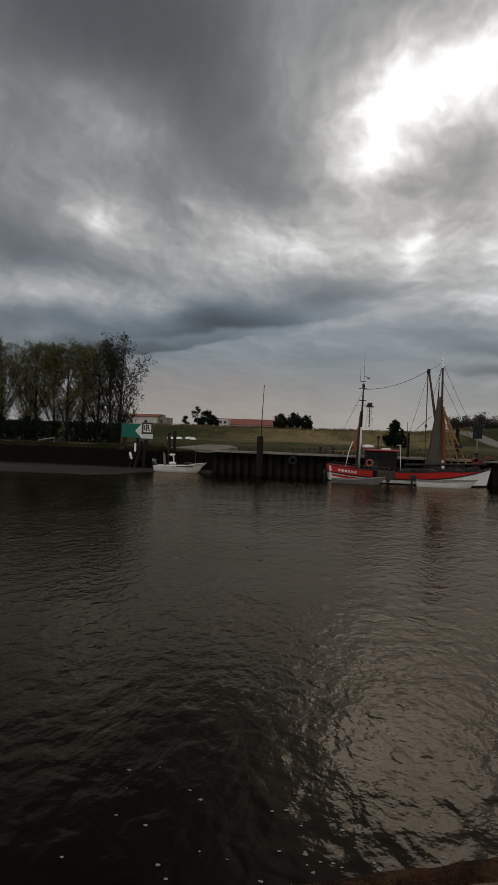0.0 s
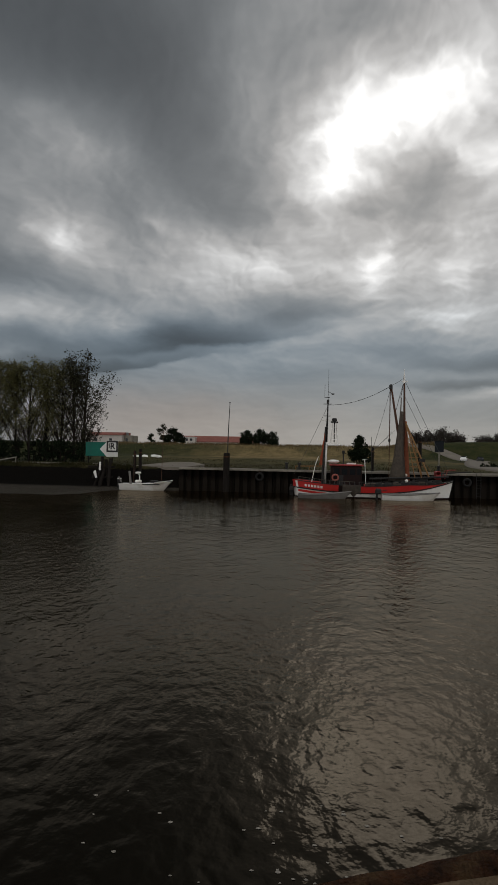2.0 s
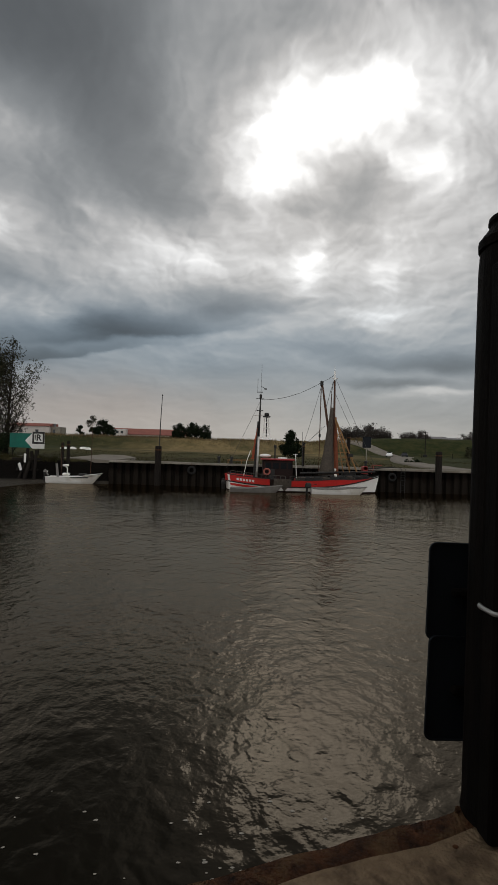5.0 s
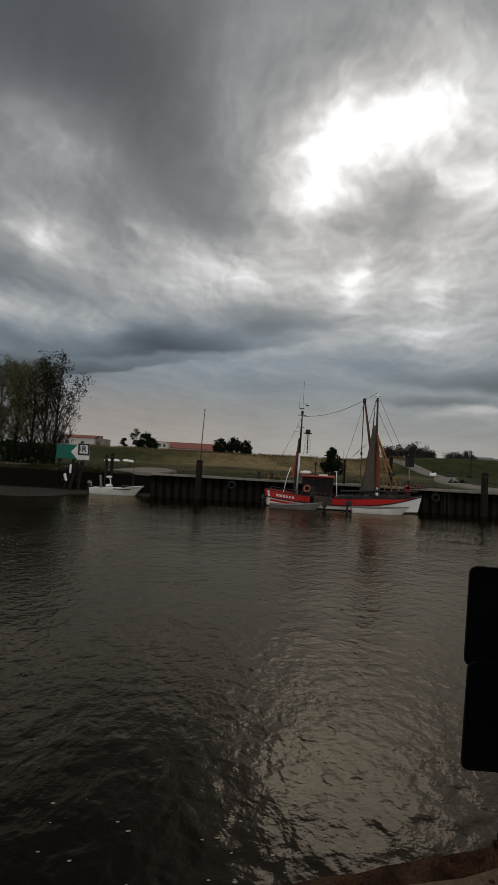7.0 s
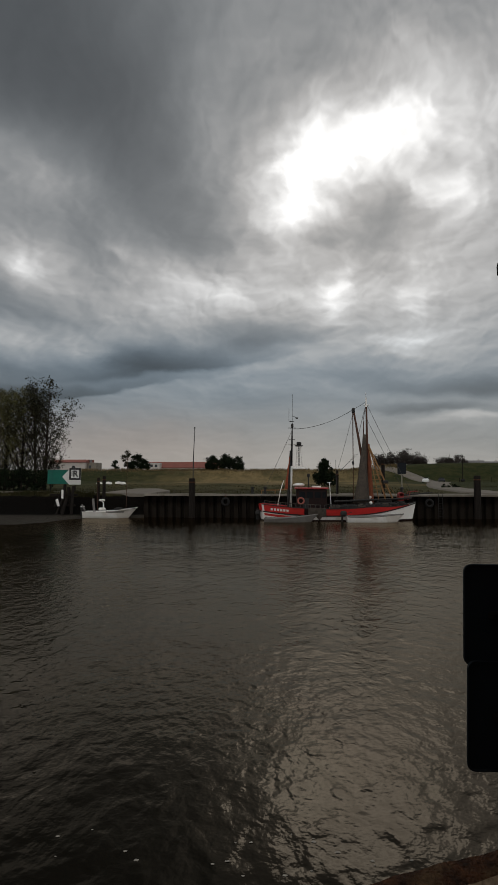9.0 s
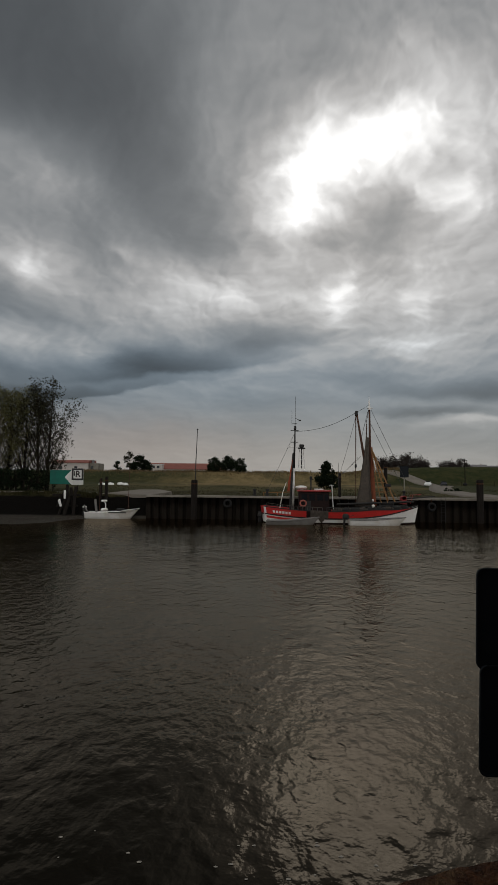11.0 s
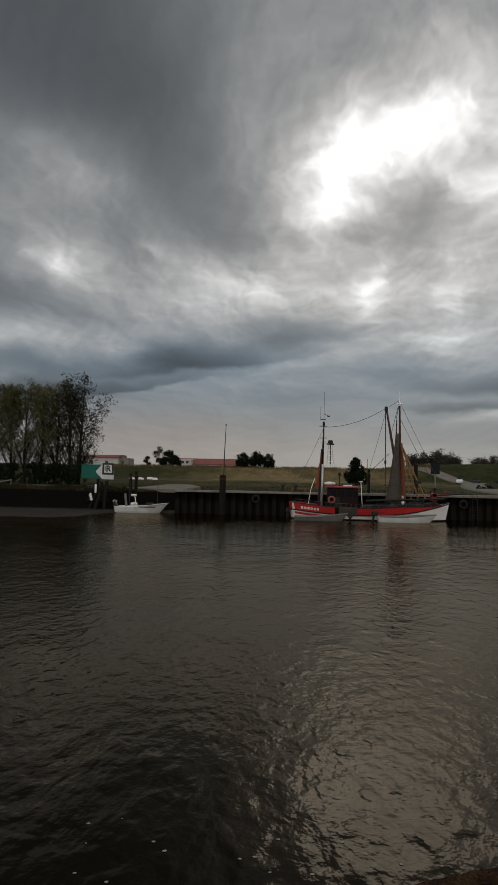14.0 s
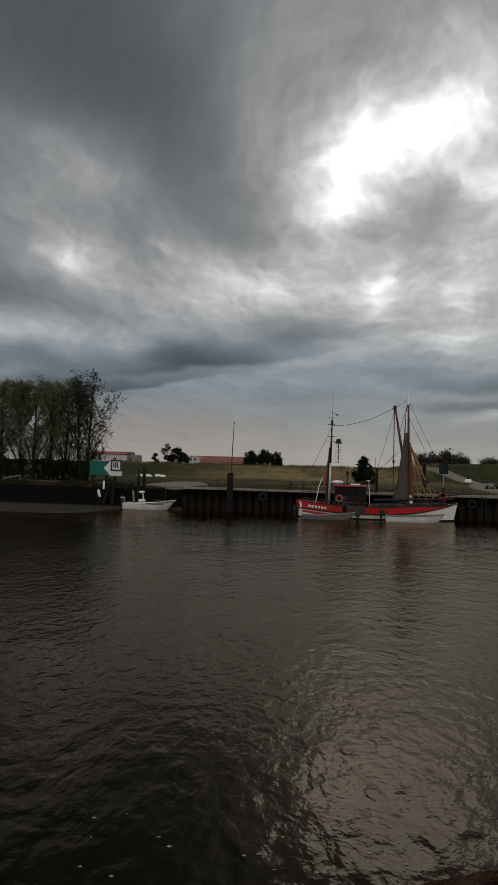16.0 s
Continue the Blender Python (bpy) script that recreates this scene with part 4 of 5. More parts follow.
def small_boat(name, label, category, m, length, beam, free, sheer, material, trim, deck=True):
    """An open boat, stern at the origin, bow along x: skin inside and out, gunwale, thwarts."""
    b = thing(name, label, category, m)

    def rim(u):
        return beam / 2 * (0.86 + 0.14 * ease(u, 0, 0.3)) * max(1 - max(0, (u - 0.45) / 0.55) ** 2.2, 0.03)

    def top(u):
        return free + sheer * u ** 2.2 + 0.04 * (1 - u) ** 2

    out, n = [], 22
    for i in range(n + 1):
        u = i / n
        r, t = rim(u), top(u)
        row = []
        for k in range(13):
            a = math.pi * k / 12
            yy = -math.cos(a)
            zz = -0.22 + (t + 0.22) * (abs(yy) ** 2.6)
            row.append((length * u + 0.75 * (zz - 0.35) * ease(u, 0.7, 1), r * (math.copysign(abs(yy) ** 0.55, yy)), zz + 0.18 * ease(u, 0.75, 1) * (1 - abs(yy))))
        out.append(row)
    part("hull", Shape().loft(out, True), material, b, smooth=True)
    inner = [[(x + 0.02, y * 0.9, max(z + 0.06, 0.04) if abs(y) < rim(x / length if 0 <= x / length <= 1 else 1) * 0.93 else z - 0.01) for x, y, z in row] for row in out[1:-1]]
    part("inner_skin", Shape().loft([r[::-1] for r in inner], False), trim, b, smooth=True)
    for side in (-1, 1):
        part("gunwale", Shape().tube([(length * i / n + 0.75 * (top(i / n) - 0.35) * ease(i / n, 0.7, 1), side * rim(i / n), top(i / n)) for i in range(n + 1)], 0.05, 6), trim, b, smooth=True)
    for x in (0.28, 0.55):
        part("thwart", Shape().box(length * x, 0, top(x) - 0.12, 0.28, rim(x) * 1.8, 0.04, bevel=0.01), M["deck"], b)
    return b


# grey tender at the cutter's quarter and the white dinghy amidships
small_boat("tender", "worn grey tender afloat beside the cutter", "dinghy", pose(-1.15, 56.2, 0, 0, 0, -2), 4.9, 1.5, 0.34, 0.42, M["rubber"], M["rubber"])
d = small_boat("rowing_dinghy", "white open dinghy with an outboard motor", "dinghy", pose(7.0, 56.4, 0, 0, 0, 1), 5.2, 1.7, 0.52, 0.30, M["white"], M["rubber"])
ob = part("outboard_motor", Shape().box(-0.35, 0, 0.82, 0.62, 0.42, 0.55, bevel=0.14).tube([(-0.45, 0, 0.6), (-0.55, 0, -0.3)], [0.12, 0.08], 8), M["black"], d, "black outboard motor")
part("tiller", Shape().tube([(-0.1, 0, 0.85), (0.5, 0.1, 0.95)], 0.03, 6), M["black"], ob)


def build_motorboat():
    b = small_boat("motorboat", "white open motorboat with black stripe moored by the bank", "motorboat", pose(-20.75, 60.6, 0.02, 0, 0, 1), 5.15, 2.0, 0.62, 0.32, M["white"], M["white"])
    part("stripe", Shape().box(3.6, -1.0, 0.68, 1.9, 0.06, 0.10, bevel=0.01, rz=3), M["black"], b, "black lettering stripe")
    part("foredeck", Shape().loft([[(3.9 + 1.9 * k / 6, w * (1 - (k / 6) ** 1.8) * 0.94 + 0.0, 0.86 + 0.22 * (k / 6) + 0.06 * (1 - abs(w))) for w in (-0.98, -0.5, 0, 0.5, 0.98)] for k in range(7)], False), M["white"], b, smooth=True)
    part("bow_locker", Shape().box(3.7, 0, 0.95, 0.7, 1.0, 0.25, bevel=0.06), M["black"], b)
    o = part("outboard_motor", Shape().box(-0.25, 0.1, 1.05, 0.42, 0.42, 0.6, bevel=0.12, rz=8).tube([(-0.35, 0.1, 0.9), (-0.45, 0.1, -0.2)], 0.09, 7), M["black"], b, "black tilted outboard motor")
    part("cowl_band", Shape().box(-0.25, 0.1, 1.2, 0.44, 0.44, 0.1, bevel=0.03, rz=8), M["white"], o)
    part("tilted_leg", Shape().tube([(0.3, -0.75, 0.8), (-0.05, -0.8, 1.45)], 0.08, 6), M["rubber"], b)
    part("windscreen_post", Shape().tube([(1.05, 0.1, 0.6), (0.88, 0.1, 2.05)], [0.14, 0.12], 8), M["rubber"], b, "pale grey upright post")
    s = Shape().tube([(2.15, -0.2, 0.7), (2.12, -0.2, 1.6), (1.9, -0.2, 1.85)], 0.06, 8)
    part("seat_pedestal", s, M["white"], b)
    part("helm_seat", Shape().box(1.95, -0.2, 1.9, 0.6, 0.45, 0.22, bevel=0.08).box(2.0, -0.2, 0.95, 0.7, 0.6, 0.3, bevel=0.1), M["white"], b, "white helm seat")
    part("flag_staff", Shape().tube([(4.4, 0.5, 0.9), (4.5, 0.5, 6.5)], [0.035, 0.02], 6), M["mastwood"], b, "thin brown pole")
    part("mast_stick", Shape().tube([(1.2, 0.7, 0.7), (1.2, 0.7, 4.3)], [0.03, 0.02], 6), M["mastwood"], b)
    return b


build_motorboat()


# ---------------------------------------------------------------- the near post
def rounded_plate(w, h, r, t, n=5):
    """An upright plate with rounded corners in x and z, its thickness in y."""
    pts = []
    for cx, cz, a0 in ((w / 2 - r, h / 2 - r, 0), (-w / 2 + r, h / 2 - r, 90), (-w / 2 + r, -h / 2 + r, 180), (w / 2 - r, -h / 2 + r, 270)):
        for k in range(n + 1):
            a = radians(a0 + 90 * k / n)
            pts.append((cx + r * math.cos(a), cz + r * math.sin(a)))
    return Shape().loft([[(x, y, z) for x, z in pts] for y in (-t / 2, t / 2)], True, True)


def build_near_post():
    x0, y0 = 1.295, 2.60
    p = thing("quay_post", "black weathered mooring post with sign plates at the quay edge", "post", pose(x0, y0, NEAR_Z, 0, 0, 4))
    s = Shape()
    r = 0.225
    levels = [(0.0, r * 1.03), (0.05, r), (1.2, r * 0.985), (2.52, r * 0.95), (2.60, r * 0.93), (2.64, r * 0.80)]
    rows = []
    for z, q in levels:
        rows.append([(q * math.cos(a) * (1 + 0.015 * math.sin(5 * a + z)), q * math.sin(a), z) for a in [2 * math.pi * j / 24 for j in range(24)]])
    s.loft(rows, True, True)
    part("shaft", s, M["post"], p, smooth=False)
    part("corner_batten", Shape().box(-0.180, -0.150, 1.25, 0.095, 0.11, 2.5, bevel=0.012), M["post"], p)
    cap = Shape()
    rows = [[(q * math.cos(a), q * math.sin(a), z) for a in [2 * math.pi * j / 24 for j in range(24)]] for z, q in ((2.61, 0.20), (2.612, 0.216), (2.65, 0.218), (2.715, 0.170), (2.725, 0.165), (2.74, 0.176), (2.76, 0.174), (2.82, 0.05))]
    cap.loft(rows, True, True)
    part("cap", cap, M["post"], p, "black conical cap", smooth=False)
    ring = [(0.229 * math.cos(a), 0.229 * math.sin(a)) for a in [radians(248 + 9 * j) for j in range(20)]]
    path = [(-0.220, -0.063), (-0.238, -0.098), (-0.238, -0.215), (-0.13, -0.217)] + ring
    part("strap", Shape().tube([(x, y, 0.955 - 0.13 * x) for x, y in path], 0.010, 6), M["strap"], p, "galvanised steel strap", smooth=True)
    part("anchor_bolt", Shape().tube([(-0.255, 0.03, 0.0), (-0.25, 0.03, 0.015)], 0.012, 6).ball((-0.25, 0.03, 0.018), 0.014, 5, 8), M["rust"], p)
    for z, h, w, dx, tilt in ((0.955, 0.487, 0.59, 0.009, 1.2), (0.477, 0.516, 0.59, 0.006, 1.5)):
        pl = part("sign_plate", rounded_plate(w, h, 0.035, 0.012), M["plate"], p, "dark back of a traffic sign plate", at=pose(-0.035 + dx, 0.275 if z > 0.8 else 0.25, z, 0, tilt, 0))
        part("rim", Shape().tube([(v[0] * 0.992, -0.008, v[2] * 0.992) for v in rounded_plate(w, h, 0.035, 0.012).v[:24]], 0.006, 5, True), M["plate"], pl)
        part("clamp", Shape().box(0.03, -0.03, 0.0, 0.42, 0.05, 0.04, bevel=0.01), M["post"], pl)


build_near_post()

s = Shape()
rnd = random.Random(21)
for i in range(46):
    x, y = rnd.gauss(-0.6, 1.3), rnd.uniform(5.3, 7.2)
    r = rnd.uniform(0.007, 0.022)
    a0 = rnd.uniform(0, 6)
    n = 7
    ring = [(x + r * (0.7 + 0.5 * rnd.random()) * math.cos(a0 + 2 * math.pi * k / n) * 1.5, y + r * (0.7 + 0.5 * rnd.random()) * math.sin(a0 + 2 * math.pi * k / n), 0.004) for k in range(n)]
    s.loft([ring, [(p[0] * 0.85 + x * 0.15, p[1] * 0.85 + y * 0.15, 0.006) for p in ring]], True, True)
single("foam_flecks", s, M["foam"], "pale foam flecks and bits floating on the river", "foam", kind="stuff")


# ---------------------------------------------------------------- signs and poles on the far bank
def build_sign_board():
    y = 67.5
    gz = land(-26, y)
    b = thing("harbour_sign", "green board with white arrow beside a white letter sign", "sign", pose(-27.75, y, gz + 0.38))
    part("green_board", Shape().box(1.32, 0, 1.55, 2.64, 0.06, 1.72, bevel=0.01), M["green"], b, "green painted board")
    s = Shape()
    tri = [(2.62, 2.40), (2.62, 0.70), (1.82, 1.55)]
    s.loft([[(x, yy, z) for x, z in tri] for yy in (-0.044, -0.034)], True, True)
    s.box(2.64 + 0.0, 0.002, 1.55, 0.06, 0.07, 1.72)
    part("arrow", s, M["signwhite"], b, "white arrow head")
    w = part("letter_board", Shape().box(3.40, 0, 1.62, 1.46, 0.06, 2.02, bevel=0.02), M["signwhite"], b, "white letter board")
    for cx, cz, sx, sz in ((3.40, 2.51, 1.45, 0.22), (3.40, 1.29, 1.45, 0.22), (2.785, 1.90, 0.22, 1.0), (4.015, 1.90, 0.22, 1.0)):
        part("black_frame", Shape().box(cx, -0.037, cz, sx, 0.014, sz), M["black"], w)
    font = bpy.data.curves.new("letter", "FONT")
    font.body, font.size, font.extrude, font.align_x, font.align_y = "R", 1.02, 0.006, "CENTER", "CENTER"
    font.offset = 0.03
    font.materials.append(M["black"])
    tx = new("letter", font)
    tx.parent = w
    tx.matrix_basis = pose(3.44, -0.038, 1.90, 90, 0, 0)
    part("letter_stroke", Shape().box(3.02, -0.038, 1.98, 0.11, 0.012, 0.60), M["black"], w)
    for x in (0.35, 2.2, 3.4):
        part("support", Shape().box(x, 0.09, 0.1, 0.10, 0.10, 3.0, bevel=0.01), M["timber"], b)


build_sign_board()


def build_flagpole():
    f = thing("flagpole", "tall thin grey flagpole on the grass", "flagpole", pose(-9.43, 63.8, land(-9.15, 63.8)))
    part("pole", Shape().tube([(0, 0, 0), (0.05, 0, 4), (0.18, 0, 7.5)], [0.065, 0.055, 0.035], 8), M["wire"], f, smooth=True)
    part("finial", Shape().ball((0.18, 0, 7.55), 0.09, 6, 8), M["wire"], f, smooth=True)
    part("base", Shape().box(0, 0, 0.15, 0.3, 0.3, 0.4, bevel=0.03), M["concrete"], f)


build_flagpole()


def signpost(x, y):
    g = land(x, y)
    p = thing("road_sign", "dark backed road sign on a grey post", "road sign", pose(x, y, g))
    part("post", Shape().tube([(0, 0, -0.2), (0, 0, 3.4)], 0.09, 7), M["concrete"], p)
    part("panel", rounded_plate(1.35, 1.75, 0.08, 0.06), M["plate"], p, "dark sign back", at=pose(0, -0.1, 3.3))


signpost(19.75, 90)


def utility_pole(x, y, h):
    p = thing("utility_pole", "dark wooden utility pole below the dyke", "utility pole", pose(x, y, land(x, y)))
    part("pole", Shape().tube([(0, 0, -0.5), (0, 0, h)], [0.17, 0.12], 8), M["timber"], p)
    part("crossarm", Shape().box(0, 0, h - 0.6, 1.5, 0.12, 0.14), M["timber"], p)
    part("stay_block", Shape().box(0, 0, 0.4, 1.3, 0.7, 0.9, bevel=0.2), M["tyre"], p)


utility_pole(59.6, 184, 8.6)


def fence_line(name, pts, h, label, rails=True):
    f = thing(name, label, "fence", pose(*pts[0], land(*pts[0])))
    o = Vector((*pts[0], land(*pts[0])))
    tops = []
    for x, y in pts:
        z = land(x, y)
        b = Vector((x, y, z)) - o
        part("post", Shape().tube([b - Vector((0, 0, 0.3)), b + Vector((0, 0, h))], 0.09, 6), M["timber"], f)
        tops.append(b + Vector((0, 0, h * 0.85)))
    if rails:
        part("wire", Shape().tube(tops, 0.014, 4), M["timber"], f)
        part("wire", Shape().tube([q - Vector((0, 0, h * 0.42)) for q in tops], 0.012, 4), M["timber"], f)


fence_line("dyke_fence", [(47.0 + 4.6 * i, 178 - 0.7 * i) for i in range(14)], 1.5, "dark post and wire fence below the dyke")


def bollard(x, y):
    b = thing("bollard", "dark iron bollard on the quay cap", "bollard", pose(x, y, QUAY_Z + 0.05), "bollards on the quay")
    part("shaft", Shape().tube([(0, 0, 0), (0, 0, 0.06), (0, 0, 0.07), (0, 0, 0.62)], [0.26, 0.26, 0.15, 0.13], 10), M["black"], b)
    part("head", Shape().tube([(-0.02, 0, 0.60), (0, 0, 0.66), (0, 0, 0.78), (0, 0, 0.82)], [0.14, 0.22, 0.20, 0.08], 10), M["black"], b)


for bx in (-2.6, -1.2, 13.6, 28.0):
    bollard(bx, QUAY_Y + 0.45)

t = thing("quay_rail", "low rusty pipe rail behind the quay edge", "rail", pose(-1.7, QUAY_Y + 1.4, land(0, QUAY_Y + 1.4)))
part("pipe", Shape().tube([(0, 0, 0.55), (3.2, 0, 0.62)], 0.06, 6), M["rib"], t)
for k in (0.1, 1.6, 3.1):
    part("leg", Shape().tube([(k, 0, -0.2), (k, 0, 0.57)], 0.05, 6), M["rib"], t)


def tyre(x, z):
    s = Shape().tube([(0.36 * math.cos(a), 0, 0.36 * math.sin(a)) for a in [2 * math.pi * j / 20 for j in range(20)]], 0.125, 8, True)
    o = single("tyre_fender", s, M["tyre"], "black rubber tyre fender hung on the quay wall", "tyre", pose(x, QUAY_Y - 0.16, z), "tyre fenders", smooth=True)
    part("chain", Shape().tube([(0, 0, 0.3), (0, 0.06, QUAY_Z - z + 0.06)], 0.025, 5), M["rust"], o)


for tx_, tz in ((-5.5, 1.75), (3.0, 1.6), (9.5, 1.6), (16.4, 1.65)):
    tyre(tx_, tz)

l = thing("quay_ladder", "black steel ladder down the quay wall", "ladder", pose(17.6, QUAY_Y - 0.12, 0))
for k in (-0.22, 0.22):
    part("rail", Shape().tube([(k, 0, -1), (k, 0, QUAY_Z + 0.1), (k, 0.4, QUAY_Z + 0.15)], 0.03, 6), M["black"], l)
for k in range(11):
    part("rung", Shape().tube([(-0.22, 0, -0.6 + 0.28 * k), (0.22, 0, -0.6 + 0.28 * k)], 0.02, 5), M["black"], l)


# ---------------------------------------------------------------- timber dolphin with fenders by the white boat
def build_dolphin():
    d = thing("timber_dolphin", "dark leaning timber piles bolted together on the bank", "dolphin", pose(-23.6, 61.2, 0))
    for a, b, r in (((-1.5, 0.8, 0), (0.1, 0.3, 3.0), 0.17), ((0.0, 0.0, -1), (0.35, 0.2, 3.6), 0.2), ((1.1, 0.5, -0.5), (0.7, 0.3, 3.3), 0.2), ((1.3, -0.5, -0.6), (1.35, 0.0, 3.4), 0.18), ((-0.5, -0.3, 0), (0.5, 0.1, 2.8), 0.15), ((0.2, -0.8, -0.6), (0.75, -0.2, 2.2), 0.2)):
        part("pile", Shape().tube([a, b], [r, r * 0.9], 8), M["timber"], d)
    part("cross_beam", Shape().box(0.3, 0.1, 2.45, 3.1, 0.22, 0.25, bevel=0.03).box(0.5, 0.0, 1.3, 2.2, 0.2, 0.22, bevel=0.03), M["timber"], d)
    part("fender_board", Shape().box(0.35, -0.55, 2.55, 0.22, 0.08, 0.95, bevel=0.04, rz=10), M["white"], d, "white fender board")
    part("fender_float", Shape().tube([(0.05, -0.75, 1.25), (-0.15, -0.8, 1.9), (-0.1, -0.75, 2.05)], [0.13, 0.16, 0.06], 8), M["white"], d, "white float")


build_dolphin()

for x, y, rz, ln in ((-26.6, 63.6, -6, 2.2),):
    p = thing("driftwood_bar", "pale weathered handrail bar on the bank", "rail", pose(-37.0, 63.9, land(-37, 63.9)))
    part("bar", Shape().tube([(0, 0, 0.45), (2.2, 0, 0.85)], 0.07, 6), M["concrete"], p)
    part("leg", Shape().tube([(0.1, 0, -0.3), (0.1, 0, 0.5)], 0.05, 6), M["concrete"], p)
    part("leg", Shape().tube([(2.1, 0, -0.3), (2.1, 0, 0.85)], 0.05, 6), M["concrete"], p)

p = thing("marker_post", "dark marker post on the grassy bank", "post", pose(-34.4, 66.0, land(-34.4, 66)))
part("pole", Shape().tube([(0, 0, -0.4), (0, 0, 4.6)], 0.07, 6), M["timber"], p)


# concrete slipway slab and the road over the dyke
def ribbon(name, pts, widths, lift, material, label, category, kind="structure"):
    rows = []
    n = 14 * (len(pts) - 1)
    for i in range(n + 1):
        k = i / 14
        j = min(int(k), len(pts) - 2)
        f = k - j
        a, b = Vector((*pts[j], 0)), Vector((*pts[j + 1], 0))
        p0, p3 = Vector((*pts[max(j - 1, 0)], 0)), Vector((*pts[min(j + 2, len(pts) - 1)], 0))
        t1, t2 = (b - p0) / 2, (p3 - a) / 2
        c = a * (2 * f ** 3 - 3 * f ** 2 + 1) + t1 * (f ** 3 - 2 * f ** 2 + f) + b * (3 * f ** 2 - 2 * f ** 3) + t2 * (f ** 3 - f ** 2)
        dv = (b - a).normalized()
        w = widths[j] * (1 - f) + widths[j + 1] * f
        side = Vector((-dv.y, dv.x, 0)) * w / 2
        rows.append([(c.x + side.x * q, c.y + side.y * q, max(land(c.x + side.x * q, c.y + side.y * q), 2.3) + lift * (1 if abs(q) < 1 else -3)) for q in (-1, -0.96, -0.4, 0, 0.4, 0.96, 1)])
    return single(name, Shape().loft(rows, False), material, label, category, kind=kind, smooth=True)


ribbon("road", [(46, 64.6), (36, 65.2), (27.5, 68), (26.5, 80), (32, 112), (45, 160), (50, 176), (45, 190), (36, 201), (25, 207)], [4.0, 4.0, 4.6, 5.2, 5.0, 5.5, 6, 5, 4, 3.5], 0.16, M["road"], "pale concrete road running up over the dyke", "road")
ribbon("quay_path", [(-13.0, 63.4), (0, 63.5), (14, 63.6), (30, 64.0)], [1.2, 1.0, 1.0, 2.0], 0.12, M["road"], "pale trodden path along the quay", "path")
ribbon("bank_path", [(-75, 69.5), (-50, 69.5), (-32, 69.2), (-20, 68.0)], [1.6, 1.7, 1.6, 1.4], 0.14, M["road"], "pale gravel path along the bank", "path")

s = Shape()
s.add([(-20.2, 64.2, 2.62), (-14.3, 62.6, 2.56), (-13.0, 68.8, 2.80), (-15.5, 74.0, 2.95), (-18.2, 73.5, 2.95)] + [(-20.2, 64.2, 2.2), (-14.3, 62.6, 2.2), (-13.0, 68.8, 2.3), (-15.5, 74.0, 2.4), (-18.2, 73.5, 2.4)],
      [(0, 1, 2, 3, 4), (9, 8, 7, 6, 5)] + [(i, i + 5, (i + 1) % 5 + 5, (i + 1) % 5) for i in range(5)])
single("slab", s, M["road"], "pale concrete slab above the quay's end", "slab", kind="structure")


# ---------------------------------------------------------------- buildings behind the dyke
def build_hall():
    x0, y0, w, z0 = -80.5, 345.0, 46.0, 3.0
    h = thing("farm_hall", "long low hall with a red sheet roof", "building", pose(x0, y0, z0))
    part("wall", Shape().box(w / 2, 6, 3.9, w, 12, 7.8), M["brick"], h)
    part("roof", Shape().loft([[(x, yy, z) for yy, z in ((-0.6, 7.7), (6, 11.3), (12.6, 7.7), (12.6, 7.4), (-0.6, 7.4))] for x in (-0.5, w + 0.5)], True, True), M["redroof"], h, "faded red sheet roof")
    g = part("gable_block", Shape().box(6.5, -3.0, 5.0, 7.0, 6, 10.0), M["brick"], h, "pale projecting block")
    part("block_roof", Shape().box(6.5, -3.0, 10.15, 7.6, 6.6, 0.35, bevel=0.1), M["signwhite"], g)
    for i in range(2):
        part("window", Shape().box(5.0 + 2.8 * i, -6.02, 8.6, 1.6, 0.1, 1.5), M["glass"], g)
    for i in range(9):
        part("window", Shape().box(13 + 3.6 * i, -0.03, 6.3, 2.0, 0.1, 0.9), M["glass"], h)


build_hall()


def build_house():
    x0, y0, z0 = -93.5, 232.0, 3.0
    h = thing("house", "pale flat roofed house behind the poplars", "building", pose(x0, y0, z0))
    part("wall", Shape().box(6.0, 5, 4.0, 16.0, 10, 8.0), M["brick"], h)
    part("roof", Shape().loft([[(x, yy, z) for yy, z in ((-0.4, 7.9), (3.0, 9.0), (10.4, 9.0), (10.4, 7.7), (-0.4, 7.7))] for x in (-2.5, 14.3)], True, True), M["redroof"], h, "dull red low roof")
    part("annex", Shape().box(16.0, 6, 3.9, 3.6, 8, 7.6), M["concrete"], h, "grey annex")
    part("chimney", Shape().box(15.0, 4, 8.2, 0.9, 0.9, 1.6, bevel=0.05), M["greyroof"], h)
    for x in (2.5, 9.0):
        w = part("window", Shape().box(x, -0.02, 5.6, 1.3, 0.1, 1.4), M["glass"], h)
        part("sill", Shape().box(x, -0.08, 4.82, 1.5, 0.2, 0.1), M["concrete"], w)
    part("window", Shape().box(15.3, 1.97, 5.2, 1.0, 0.1, 2.6), M["glass"], h)


build_house()


def far_house(x, y, w, hgt, roof):
    h = thing("farmhouse", "distant dark roofed farmhouse behind the dyke", "building", pose(x, y, 3.0), "distant farmhouses")
    part("wall", Shape().box(0, 0, hgt / 2, w, 8, hgt), M["brick"], h)
    part("roof", Shape().loft([[(-w / 2 - 0.4 + k, yy, z) for yy, z in ((-4.6, hgt - 0.1), (0, hgt + roof), (4.6, hgt - 0.1))] for k in (0, w + 0.8)], True, True), M["greyroof"], h)
    part("chimney", Shape().box(w * 0.25, 0, hgt + roof, 0.8, 0.8, 1.4), M["brick"], h)


